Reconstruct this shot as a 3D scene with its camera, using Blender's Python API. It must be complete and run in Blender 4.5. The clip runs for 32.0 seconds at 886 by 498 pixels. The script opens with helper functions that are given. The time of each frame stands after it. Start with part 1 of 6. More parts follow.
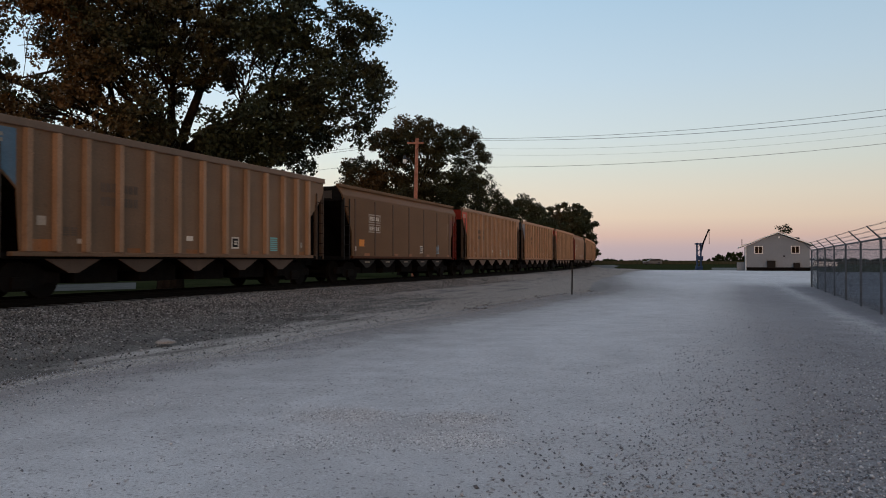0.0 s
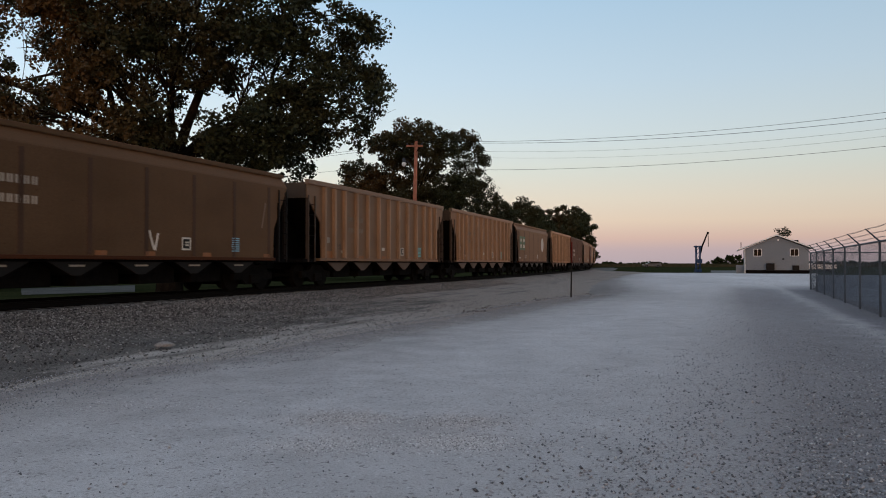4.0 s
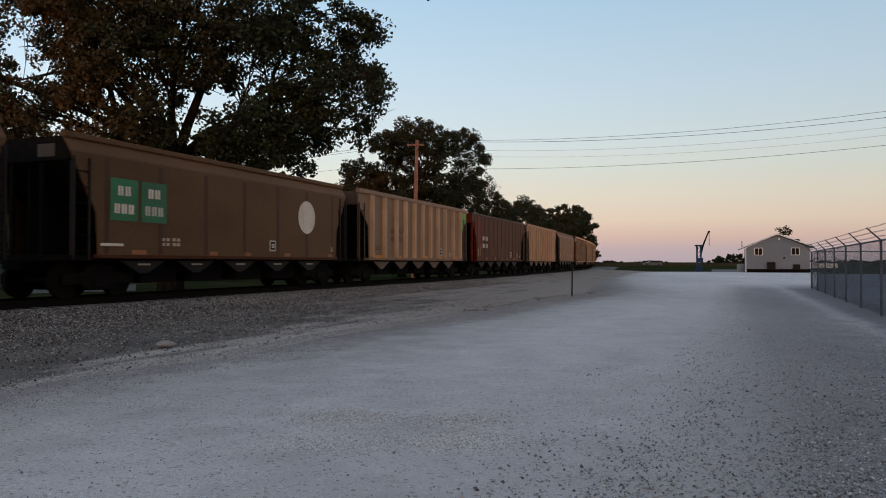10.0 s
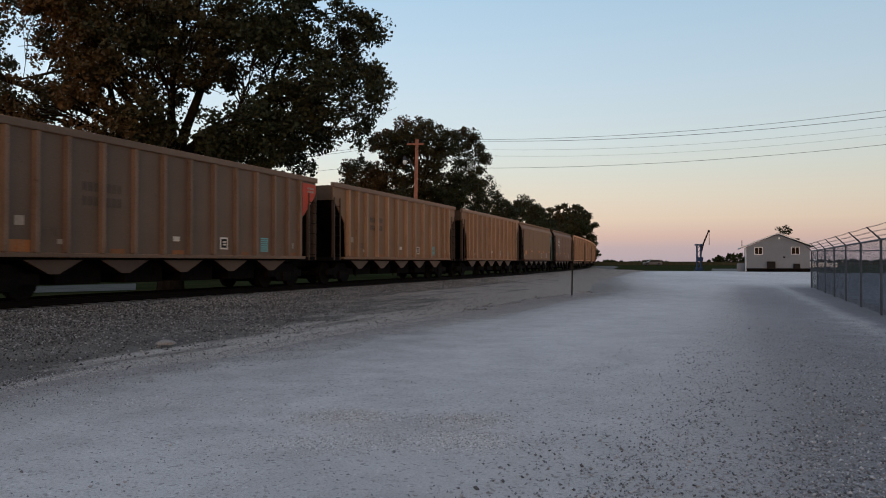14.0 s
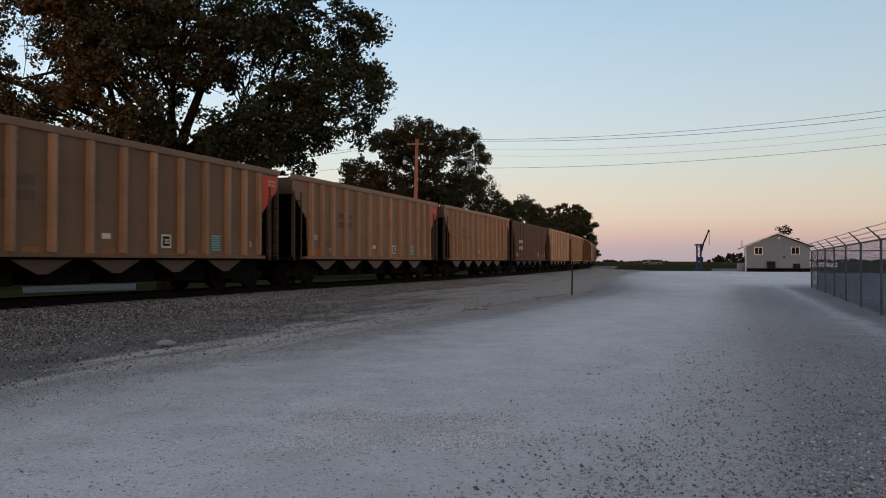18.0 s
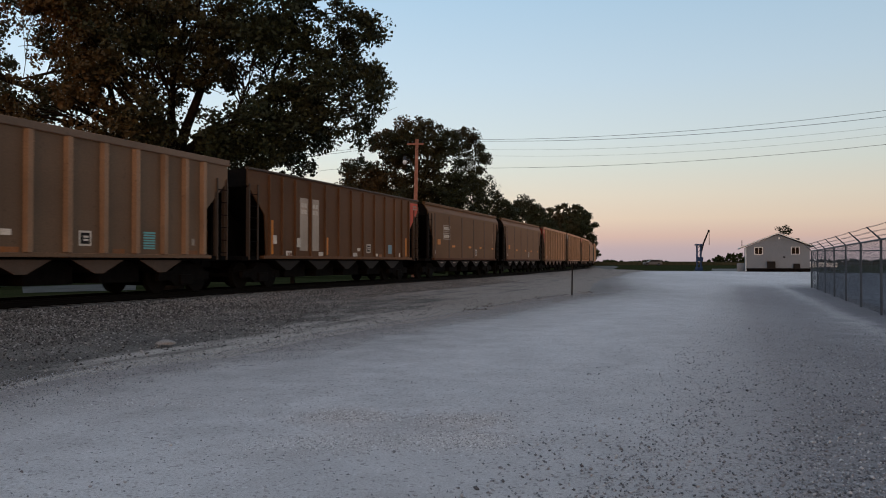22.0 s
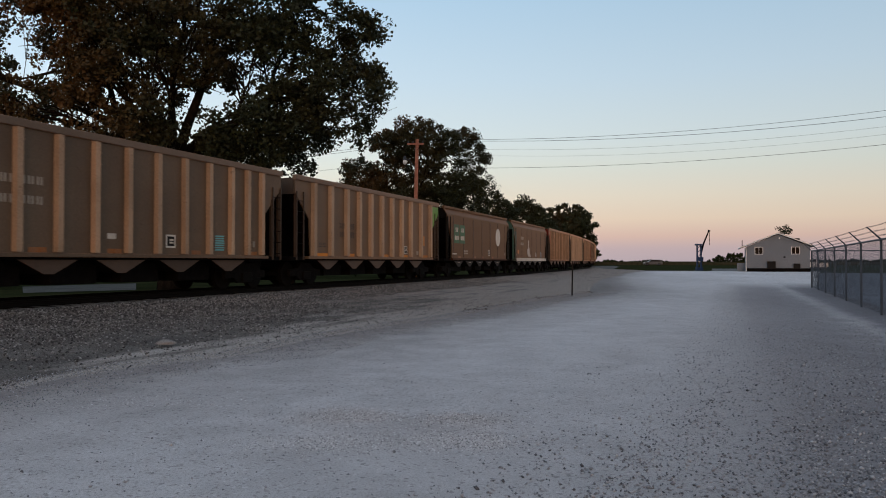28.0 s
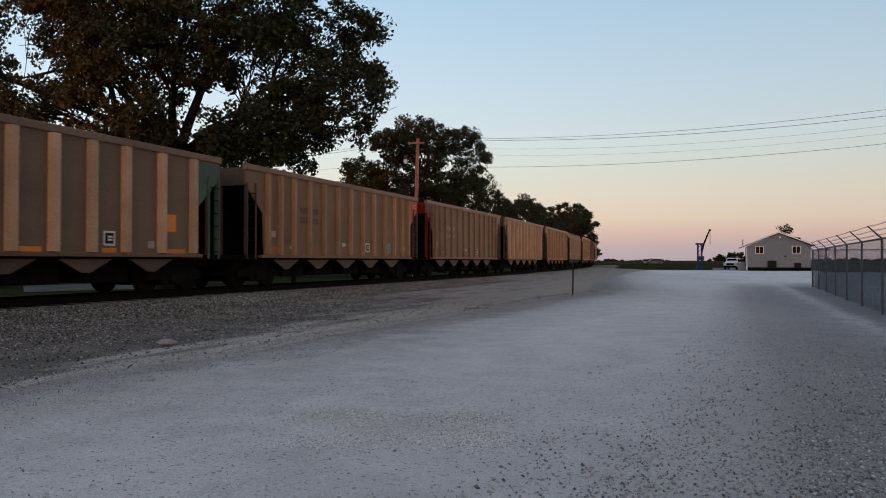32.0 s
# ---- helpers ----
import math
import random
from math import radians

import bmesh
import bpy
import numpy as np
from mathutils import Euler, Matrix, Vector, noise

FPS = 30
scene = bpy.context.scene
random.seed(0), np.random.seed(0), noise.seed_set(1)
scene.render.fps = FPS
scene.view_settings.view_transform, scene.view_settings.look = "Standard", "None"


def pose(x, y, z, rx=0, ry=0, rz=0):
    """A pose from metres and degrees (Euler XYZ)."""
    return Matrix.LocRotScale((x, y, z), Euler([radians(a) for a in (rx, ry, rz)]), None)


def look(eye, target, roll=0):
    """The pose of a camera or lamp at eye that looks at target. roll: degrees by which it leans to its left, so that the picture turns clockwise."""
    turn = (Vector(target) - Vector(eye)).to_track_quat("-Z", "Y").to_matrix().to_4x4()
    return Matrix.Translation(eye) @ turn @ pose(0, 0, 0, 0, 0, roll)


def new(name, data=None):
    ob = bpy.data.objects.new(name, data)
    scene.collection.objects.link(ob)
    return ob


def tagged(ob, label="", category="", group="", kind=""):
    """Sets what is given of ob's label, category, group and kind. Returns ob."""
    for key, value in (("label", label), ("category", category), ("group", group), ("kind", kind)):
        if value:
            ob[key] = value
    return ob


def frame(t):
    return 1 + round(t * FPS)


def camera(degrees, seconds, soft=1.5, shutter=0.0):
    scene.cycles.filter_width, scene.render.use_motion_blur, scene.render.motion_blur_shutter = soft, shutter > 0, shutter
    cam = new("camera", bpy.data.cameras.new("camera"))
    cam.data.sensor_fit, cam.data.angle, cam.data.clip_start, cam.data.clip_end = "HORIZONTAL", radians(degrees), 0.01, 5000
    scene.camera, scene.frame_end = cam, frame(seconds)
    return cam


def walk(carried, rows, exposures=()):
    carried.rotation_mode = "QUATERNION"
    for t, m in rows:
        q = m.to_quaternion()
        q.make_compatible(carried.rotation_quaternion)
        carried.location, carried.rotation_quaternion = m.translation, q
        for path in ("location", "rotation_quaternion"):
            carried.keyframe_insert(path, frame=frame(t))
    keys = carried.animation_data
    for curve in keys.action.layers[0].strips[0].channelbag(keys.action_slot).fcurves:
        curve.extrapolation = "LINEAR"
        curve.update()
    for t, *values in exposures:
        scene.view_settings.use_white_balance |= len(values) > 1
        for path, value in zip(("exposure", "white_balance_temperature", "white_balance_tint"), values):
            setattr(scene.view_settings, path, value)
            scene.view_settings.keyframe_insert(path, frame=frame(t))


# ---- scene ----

cam = camera(60.0, 32.0, soft=1.0, shutter=0.1)
EYE_Z = 1.40
SHAKE = [(0.0, 0.0, -0.064), (1.5, 0.0, -0.064), (2.0, 0.0, -0.004), (2.5, 0.0, 0.0), (3.0, -0.064, 0.069), (3.5, -0.073, 0.149),
         (5.5, 0.0, 0.055), (6.0, 0.0, 0.0), (6.5, 0.018, -0.059), (7.0, 0.0, 0.0), (7.5, 0.0, -0.055), (8.0, 0.0, 0.0), (9.0, 0.0, 0.0),
         (9.5, -0.064, 0.117), (10.0, 0.0, 0.064), (10.5, -0.064, 0.13), (11.0, 0.0, 0.005), (11.5, -0.064, 0.13), (12.0, 0.0, 0.005),
         (13.0, 0.0, 0.0), (13.5, -0.064, 0.064), (14.0, 0.0, 0.009), (14.5, 0.0, 0.055), (16.5, 0.0, 0.0), (17.5, 0.009, 0.0),
         (18.0, 0.0, 0.005), (18.5, -0.032, 0.013), (19.0, 0.0, 0.0), (19.5, -0.055, 0.069), (20.0, 0.0, 0.064), (20.5, -0.064, 0.139),
         (21.0, -0.06, 0.194), (21.5, 0.0, 0.064), (22.0, 0.0, 0.005), (22.5, -0.06, 0.069), (23.0, -0.06, 0.144), (23.5, -0.014, 0.059),
         (24.0, 0.0, 0.0), (24.5, 0.0, 0.0), (25.0, -0.064, 0.073), (25.5, -0.064, 0.13), (27.5, 0.005, 0.005), (28.0, 0.014, 0.0),
         (28.5, 0.019, -0.055), (29.0, 0.004, -0.004), (29.5, 0.051, -0.004), (30.0, 0.06, -0.004), (30.5, 0.046, -0.009),
         (31.0, 0.018, -0.009), (31.5, 0.055, -0.064), (32.0, 0.06, -0.059)]
TILT = 0.95
walk(cam, [(t, pose(0, 0, EYE_Z, 90 + TILT + up, 0, turn)) for t, turn, up in SHAKE])

# ---- light: clear sky just after sunset, the glow behind the camera ----
world = bpy.data.worlds.new("dusk_sky")
scene.world = world
world.use_nodes = True
wn, wl = world.node_tree.nodes, world.node_tree.links
wn.clear()


def ramp(nodes, stops):
    r = nodes.new("ShaderNodeValToRGB")
    e = r.color_ramp.elements
    while len(e) < len(stops):
        e.new(0.5)
    for el, (p, c) in zip(e, stops):
        el.position, el.color = p, (*c, 1)
    return r


w_out, w_bg, w_tc, w_sep = (wn.new("ShaderNode" + k) for k in ("OutputWorld", "Background", "TexCoord", "SeparateXYZ"))
wl.new(w_tc.outputs["Generated"], w_sep.inputs[0])
away = ramp(wn, [(0.0, (0.46, 0.38, 0.41)), (0.017, (0.52, 0.405, 0.415)), (0.032, (0.66, 0.47, 0.40)), (0.054, (0.745, 0.60, 0.47)), (0.083, (0.73, 0.66, 0.545)),
                 (0.12, (0.66, 0.69, 0.63)), (0.157, (0.61, 0.695, 0.715)), (0.23, (0.515, 0.65, 0.755)), (0.34, (0.39, 0.565, 0.73)), (0.6, (0.34, 0.425, 0.53)), (1.0, (0.31, 0.355, 0.43))])
glow = ramp(wn, [(0.0, (1.35, 0.62, 0.32)), (0.06, (1.5, 0.80, 0.45)), (0.15, (1.15, 0.82, 0.56)), (0.3, (0.68, 0.64, 0.60)),
                 (0.6, (0.39, 0.42, 0.49)), (1.0, (0.31, 0.355, 0.43))])
side = wn.new("ShaderNodeMapRange")
side.interpolation_type = "SMOOTHSTEP"
side.inputs["From Min"].default_value, side.inputs["From Max"].default_value = 0.25, -1.0
w_mix = wn.new("ShaderNodeMix")
w_mix.data_type = "RGBA"
wl.new(w_sep.outputs["Z"], away.inputs[0])
wl.new(w_sep.outputs["Z"], glow.inputs[0])
wl.new(w_sep.outputs["Y"], side.inputs["Value"])
wl.new(side.outputs[0], w_mix.inputs[0])
wl.new(away.outputs[0], w_mix.inputs[6])
wl.new(glow.outputs[0], w_mix.inputs[7])
wl.new(w_mix.outputs[2], w_bg.inputs["Color"])
lean = wn.new("ShaderNodeMath")
lean.operation = "MULTIPLY_ADD"
lean.inputs[1].default_value, lean.inputs[2].default_value = -0.32, 1.10
wl.new(w_sep.outputs["X"], lean.inputs[0])
wl.new(lean.outputs[0], w_bg.inputs["Strength"])
wl.new(w_bg.outputs[0], w_out.inputs[0])

sun = new("sun", bpy.data.lights.new("sun", "SUN"))
sun.data.energy, sun.data.angle, sun.data.color = 0.5, radians(20), (1.0, 0.5, 0.24)
sun.matrix_world = look((0, -40, 4.0), (0, 0, 0))

# ---- materials ----


def nodes_of(name):
    m = bpy.data.materials.new(name)
    m.use_nodes = True
    n, l = m.node_tree.nodes, m.node_tree.links
    return m, n, l, n["Principled BSDF"]


def texture(n, l, scale, detail=4.0, rough=0.55, stretch=None, where="Object"):
    tc, tex = n.new("ShaderNodeTexCoord"), n.new("ShaderNodeTexNoise")
    tex.inputs["Scale"].default_value, tex.inputs["Detail"].default_value, tex.inputs["Roughness"].default_value = scale, detail, rough
    if stretch:
        mp = n.new("ShaderNodeMapping")
        mp.inputs["Scale"].default_value = stretch
        l.new(tc.outputs[where], mp.inputs[0])
        l.new(mp.outputs[0], tex.inputs["Vector"])
    else:
        l.new(tc.outputs[where], tex.inputs["Vector"])
    return tex


def blend(n, l, fac, a, b, mode="MIX"):
    mx = n.new("ShaderNodeMix")
    mx.data_type, mx.blend_type = "RGBA", mode
    for sock, v in ((mx.inputs[0], fac), (mx.inputs[6], a), (mx.inputs[7], b)):
        if isinstance(v, (int, float)):
            sock.default_value = v
        elif isinstance(v, tuple):
            sock.default_value = (*v, 1)
        else:
            l.new(v, sock)
    return mx.outputs[2]


def relief(n, l, bsdf, height, strength, dist):
    b = n.new("ShaderNodeBump")
    b.inputs["Strength"].default_value, b.inputs["Distance"].default_value = strength, dist
    l.new(height, b.inputs["Height"])
    l.new(b.outputs[0], bsdf.inputs["Normal"])


def mottled(name, c1, c2, scale=3.0, fine=40.0, rough=0.8, metal=0.0, bump=0.3, dist=0.01, where="Object"):
    """Two tones in large patches, fine grain on top."""
    m, n, l, b = nodes_of(name)
    t1, t2 = texture(n, l, scale, where=where), texture(n, l, fine, where=where)
    r1 = ramp(n, [(0.35, c1), (0.65, c2)])
    l.new(t1.outputs[0], r1.inputs[0])
    r2 = ramp(n, [(0.38, (0.75, 0.75, 0.75)), (0.62, (1.15, 1.15, 1.15))])
    l.new(t2.outputs[0], r2.inputs[0])
    l.new(blend(n, l, 1.0, r1.outputs[0], r2.outputs[0], "MULTIPLY"), b.inputs["Base Color"])
    b.inputs["Roughness"].default_value, b.inputs["Metallic"].default_value = rough, metal
    b.inputs["Specular IOR Level"].default_value = 0.0 if rough > 0.92 else 0.05 if rough > 0.7 else 0.15
    if bump:
        relief(n, l, b, t2.outputs[0], bump, dist)
    return m


def paint(name, c, dust=(0.20, 0.15, 0.11), amount=0.5, rough=0.5, sheen=0.52, gloss=0.24):
    """Weathered wagon paint: streaks running down, tide lines, blotches of dust, specks of rust; each piece has its own pattern."""
    m, n, l, b = nodes_of(name)
    tc, info = n.new("ShaderNodeTexCoord"), n.new("ShaderNodeObjectInfo")
    far = n.new("ShaderNodeCombineXYZ")
    times = n.new("ShaderNodeMath")
    times.operation = "MULTIPLY"
    times.inputs[1].default_value = 61.0
    l.new(info.outputs["Random"], times.inputs[0])
    l.new(times.outputs[0], far.inputs[0])
    l.new(times.outputs[0], far.inputs[1])
    place = n.new("ShaderNodeVectorMath")
    l.new(tc.outputs["Object"], place.inputs[0])
    l.new(far.outputs[0], place.inputs[1])

    def grain(scale, detail, roughness, stretch=(1.0, 1.0, 1.0)):
        mp, tex = n.new("ShaderNodeMapping"), n.new("ShaderNodeTexNoise")
        mp.inputs["Scale"].default_value = stretch
        l.new(place.outputs[0], mp.inputs[0])
        l.new(mp.outputs[0], tex.inputs["Vector"])
        tex.inputs["Scale"].default_value, tex.inputs["Detail"].default_value, tex.inputs["Roughness"].default_value = scale, detail, roughness
        return tex.outputs[0]

    streak, blot = grain(1.0, 5.0, 0.6, (5.0, 5.0, 0.35)), grain(0.6, 6.0, 0.65)
    fine, tide, speck = grain(26.0, 3.0, 0.6), grain(0.8, 2.0, 0.5, (0.4, 0.4, 0.9)), grain(7.0, 4.0, 0.7)
    r = ramp(n, [(0.38, (0, 0, 0)), (0.66, (amount, amount, amount))])
    l.new(blend(n, l, 0.5, streak, blot), r.inputs[0])
    col = blend(n, l, r.outputs[0], c, dust)
    for tex, stops in ((fine, [(0.3, (0.80, 0.80, 0.80)), (0.7, (1.12, 1.12, 1.12))]), (tide, [(0.36, (0.88, 0.87, 0.86)), (0.50, (1.02, 1.02, 1.02)), (0.64, (1.12, 1.12, 1.13))]),
                       (speck, [(0.30, (0.62, 0.58, 0.55)), (0.36, (1.0, 1.0, 1.0)), (0.66, (1.0, 1.0, 1.0)), (0.72, (1.3, 1.27, 1.25))]), (info.outputs["Random"], [(0.0, (0.86, 0.87, 0.88)), (1.0, (1.12, 1.08, 1.05))])):
        rr = ramp(n, stops)
        l.new(tex, rr.inputs[0])
        col = blend(n, l, 1.0, col, rr.outputs[0], "MULTIPLY")
    l.new(col, b.inputs["Base Color"])
    b.inputs["Roughness"].default_value = rough
    b.inputs["Specular IOR Level"].default_value = gloss
    b.inputs["Sheen Weight"].default_value, b.inputs["Sheen Roughness"].default_value = sheen, 0.45      # film of coal and road dust; orange tint imitates sunset glow on far wagons
    b.inputs["Sheen Tint"].default_value = (1.0, 0.53, 0.28, 1)
    relief(n, l, b, blot, 0.25, 0.02)
    return m


TAN = paint("tan_paint", (0.118, 0.076, 0.045), dust=(0.086, 0.054, 0.032))
# same tan as the panels, cleaner, and lightened for the light ribs catch
TANRIB = paint("lit_tan_rib_paint", (0.250, 0.161, 0.099), dust=(0.170, 0.108, 0.066), amount=0.6)
GREY = paint("grey_panel_paint", (0.110, 0.078, 0.050), dust=(0.088, 0.060, 0.039))
GREYRIB = paint("pale_rib_paint", (0.37, 0.262, 0.172), dust=(0.22, 0.148, 0.098), amount=0.45)
DUSTY = paint("dusty_grey_brown_paint", (0.078, 0.047, 0.025), dust=(0.088, 0.055, 0.031), sheen=0.28, gloss=0.06)
SANDY = paint("sandy_brown_paint", (0.096, 0.064, 0.036), dust=(0.076, 0.050, 0.030), sheen=0.28, gloss=0.06)
BROWN = paint("brown_paint", (0.066, 0.023, 0.010), dust=(0.068, 0.026, 0.012), sheen=0.06, gloss=0.05)
BAY = paint("grimy_bay_paint", (0.075, 0.054, 0.040), dust=(0.040, 0.030, 0.024), sheen=0.2)
CHORD = paint("dusty_chord_paint", (0.124, 0.092, 0.068), dust=(0.081, 0.058, 0.041))
ASHEN = paint("grey_brown_paint", (0.110, 0.079, 0.058), dust=(0.093, 0.066, 0.047))
ASHENRIB = paint("grey_brown_rib_paint", (0.140, 0.098, 0.070), dust=(0.105, 0.073, 0.052))
# darker blue and red, mainly for the wagon ends
DEEPBLUE = paint("deep_blue_paint", (0.009, 0.024, 0.038), dust=(0.012, 0.012, 0.013), sheen=0.1)
DEEPRED = paint("deep_red_paint", (0.125, 0.013, 0.009), dust=(0.05, 0.018, 0.014), amount=0.3, sheen=0.05, gloss=0.08)
UMBER = paint("umber_paint", (0.078, 0.046, 0.022), dust=(0.062, 0.038, 0.021), sheen=0.26, gloss=0.06)
PURPLE = paint("dark_purple_brown_paint", (0.044, 0.028, 0.024), dust=(0.053, 0.036, 0.027), sheen=0.2, gloss=0.06)
# wagon ends take a darker brown than the sides
ENDS = paint("dark_end_paint", (0.050, 0.035, 0.025), dust=(0.028, 0.021, 0.016), sheen=0.1)
RUSSET = paint("russet_brown_paint", (0.084, 0.042, 0.022), dust=(0.08, 0.048, 0.027), sheen=0.28, gloss=0.08)
SEAM = paint("rusty_seam_paint", (0.050, 0.026, 0.015), dust=(0.045, 0.028, 0.018), sheen=0.16, gloss=0.12)
# the shade under the wagons is put into this near-black base colour
DARK = mottled("shaded_underframe_black", (0.004, 0.0037, 0.0037), (0.008, 0.007, 0.0065), 4, 30, 0.85)
BLACK = paint("black_paint", (0.007, 0.007, 0.0075), dust=(0.016, 0.014, 0.012), amount=0.4, sheen=0.03, gloss=0.12)
# steel is also darkened in its colour for the shade under the wagons
STEEL = mottled("shaded_rusty_steel", (0.007, 0.0055, 0.0048), (0.0055, 0.005, 0.0045), 3, 40, 0.75, 0.0)
PATCH = {"dull": paint("dull_reflector_paint", (0.25, 0.085, 0.016), amount=0.5, sheen=0.1), "sky": paint("pale_blue_panel_paint", (0.20, 0.40, 0.52), amount=0.3, sheen=0.1), "pink": paint("faded_red_stencil_paint", (0.36, 0.16, 0.13), amount=0.4, sheen=0.1),
         "red": paint("red_paint", (0.46, 0.042, 0.016), amount=0.15, sheen=0.1), "blue": paint("blue_paint", (0.042, 0.118, 0.195), amount=0.3, sheen=0.1),
         "green": paint("bright_green_paint", (0.119, 0.326, 0.047), amount=0.3, sheen=0.1), "darkgreen": paint("dark_green_paint", (0.019, 0.084, 0.068), amount=0.3, sheen=0.1),
         "teal": paint("teal_paint", (0.031, 0.123, 0.124), amount=0.3, sheen=0.1), "maroon": paint("dark_red_paint", (0.095, 0.012, 0.010), dust=(0.090, 0.039, 0.029), amount=0.3, sheen=0.1),
         "orange": paint("orange_stripe_paint", (0.56, 0.19, 0.012), amount=0.25, sheen=0.1), "white": paint("white_stencil_paint", (0.619, 0.590, 0.523), amount=0.35, sheen=0.1),
         "signgreen": paint("green_sign_paint", (0.014, 0.150, 0.068), dust=(0.06, 0.05, 0.035), amount=0.45, sheen=0.1), "fade": paint("faded_stencil_paint", (0.074, 0.056, 0.044), dust=(0.119, 0.084, 0.056), amount=0.5, sheen=0.1),
         "cyan": paint("cyan_panel_paint", (0.119, 0.413, 0.437), amount=0.35, sheen=0.1), "oldgreen": paint("faded_green_paint", (0.035, 0.060, 0.047), dust=(0.081, 0.055, 0.044), amount=0.7, sheen=0.1), "ghost": paint("ghost_stencil_paint", (0.19, 0.155, 0.118), dust=(0.13, 0.10, 0.075), amount=0.5, sheen=0.2), "pale": paint("pale_stencil_paint", (0.340, 0.305, 0.256), amount=0.4, sheen=0.1)}
GRASS = mottled("mown_grass", (0.022, 0.029, 0.013), (0.036, 0.039, 0.018), 0.25, 9.0, 0.95, bump=0.6, dist=0.05)
FIELD = mottled("bean_field", (0.028, 0.029, 0.016), (0.048, 0.042, 0.024), 0.05, 1.5, 0.95, bump=0.6, dist=0.2)
ZINC = mottled("galvanised_steel", (0.06, 0.07, 0.085), (0.10, 0.115, 0.135), 4, 60, 0.6, 0.5, 0.05)
BARK = mottled("bark", (0.010, 0.008, 0.0065), (0.022, 0.017, 0.013), 2, 14, 0.95, bump=0.9, dist=0.05)
POLEWOOD = mottled("creosoted_pole_wood", (0.34, 0.15, 0.10), (0.46, 0.21, 0.15), 3, 25, 0.85, bump=0.4)
SIDING = mottled("grey_vinyl_siding", (0.165, 0.187, 0.212), (0.195, 0.217, 0.242), 0.25, 220, 0.6, bump=0.0)
TRIM = mottled("white_trim", (0.72, 0.72, 0.70), (0.80, 0.80, 0.78), 1, 30, 0.5, bump=0.05)
ROOFING = mottled("grey_shingle", (0.16, 0.15, 0.15), (0.24, 0.23, 0.22), 1, 12, 0.9, bump=0.5)
CONCRETE = mottled("pale_concrete", (0.125, 0.125, 0.123), (0.17, 0.17, 0.168), 0.8, 20, 0.85)
WORNSLAB = mottled("worn_concrete", (0.08, 0.08, 0.079), (0.125, 0.124, 0.12), 0.8, 12, 0.9)
SLAB = mottled("pale_limestone", (0.22, 0.216, 0.212), (0.28, 0.275, 0.27), 6, 60, 0.9)
HARDCORE = mottled("dark_hardcore", (0.135, 0.15, 0.18), (0.19, 0.205, 0.24), 0.4, 30, 0.95)
CLOD = mottled("dry_earth", (0.045, 0.04, 0.036), (0.09, 0.08, 0.072), 6, 60, 0.95)
BLUEPAINT = mottled("blue_machine_paint", (0.02, 0.045, 0.11), (0.032, 0.065, 0.145), 2, 30, 0.45)
CARPAINT = mottled("silver_car_paint", (0.10, 0.105, 0.115), (0.12, 0.126, 0.138), 1, 30, 0.4, 0.0, 0.0)
WHITECAR = mottled("white_car_paint", (0.72, 0.72, 0.72), (0.80, 0.80, 0.80), 1, 30, 0.3, 0.0, 0.0)
RUBBER = mottled("tyre_rubber", (0.012, 0.012, 0.012), (0.025, 0.025, 0.025), 8, 60, 0.9)
HEDGE = mottled("far_woods", (0.012, 0.02, 0.01), (0.035, 0.045, 0.02), 0.4, 3.0, 0.95, bump=0.8, dist=0.3)


def glass_material(name, tint):
    m, n, l, b = nodes_of(name)
    b.inputs["Base Color"].default_value = (*tint, 1)
    b.inputs["Roughness"].default_value = 0.06
    b.inputs["Specular IOR Level"].default_value = 0.12
    return m


GLASS = glass_material("dark_window_glass", (0.004, 0.0045, 0.005))


def stone_material(name, tones):
    m, n, l, b = nodes_of(name)
    g = n.new("ShaderNodeNewGeometry")
    r = ramp(n, tones)
    l.new(g.outputs["Random Per Island"], r.inputs[0])
    t = texture(n, l, 60.0)
    r2 = ramp(n, [(0.3, (0.8, 0.8, 0.8)), (0.7, (1.1, 1.1, 1.1))])
    l.new(t.outputs[0], r2.inputs[0])
    l.new(blend(n, l, 1.0, r.outputs[0], r2.outputs[0], "MULTIPLY"), b.inputs["Base Color"])
    b.inputs["Roughness"].default_value = 0.9
    return m


BALLAST = stone_material("ballast_stone", [(0.0, (0.016, 0.016, 0.017)), (0.42, (0.085, 0.084, 0.084)), (0.8, (0.215, 0.212, 0.21)), (1.0, (0.40, 0.395, 0.39))])
PEBBLE = stone_material("limestone_pebble", [(0.0, (0.085, 0.09, 0.104)), (0.4, (0.24, 0.25, 0.275)), (0.75, (0.37, 0.38, 0.41)), (1.0, (0.52, 0.53, 0.56))])
GRIT = stone_material("pale_gravel_grit", [(0.0, (0.18, 0.184, 0.196)), (0.35, (0.45, 0.46, 0.48)), (0.75, (0.66, 0.67, 0.69)), (1.0, (0.78, 0.785, 0.81))])


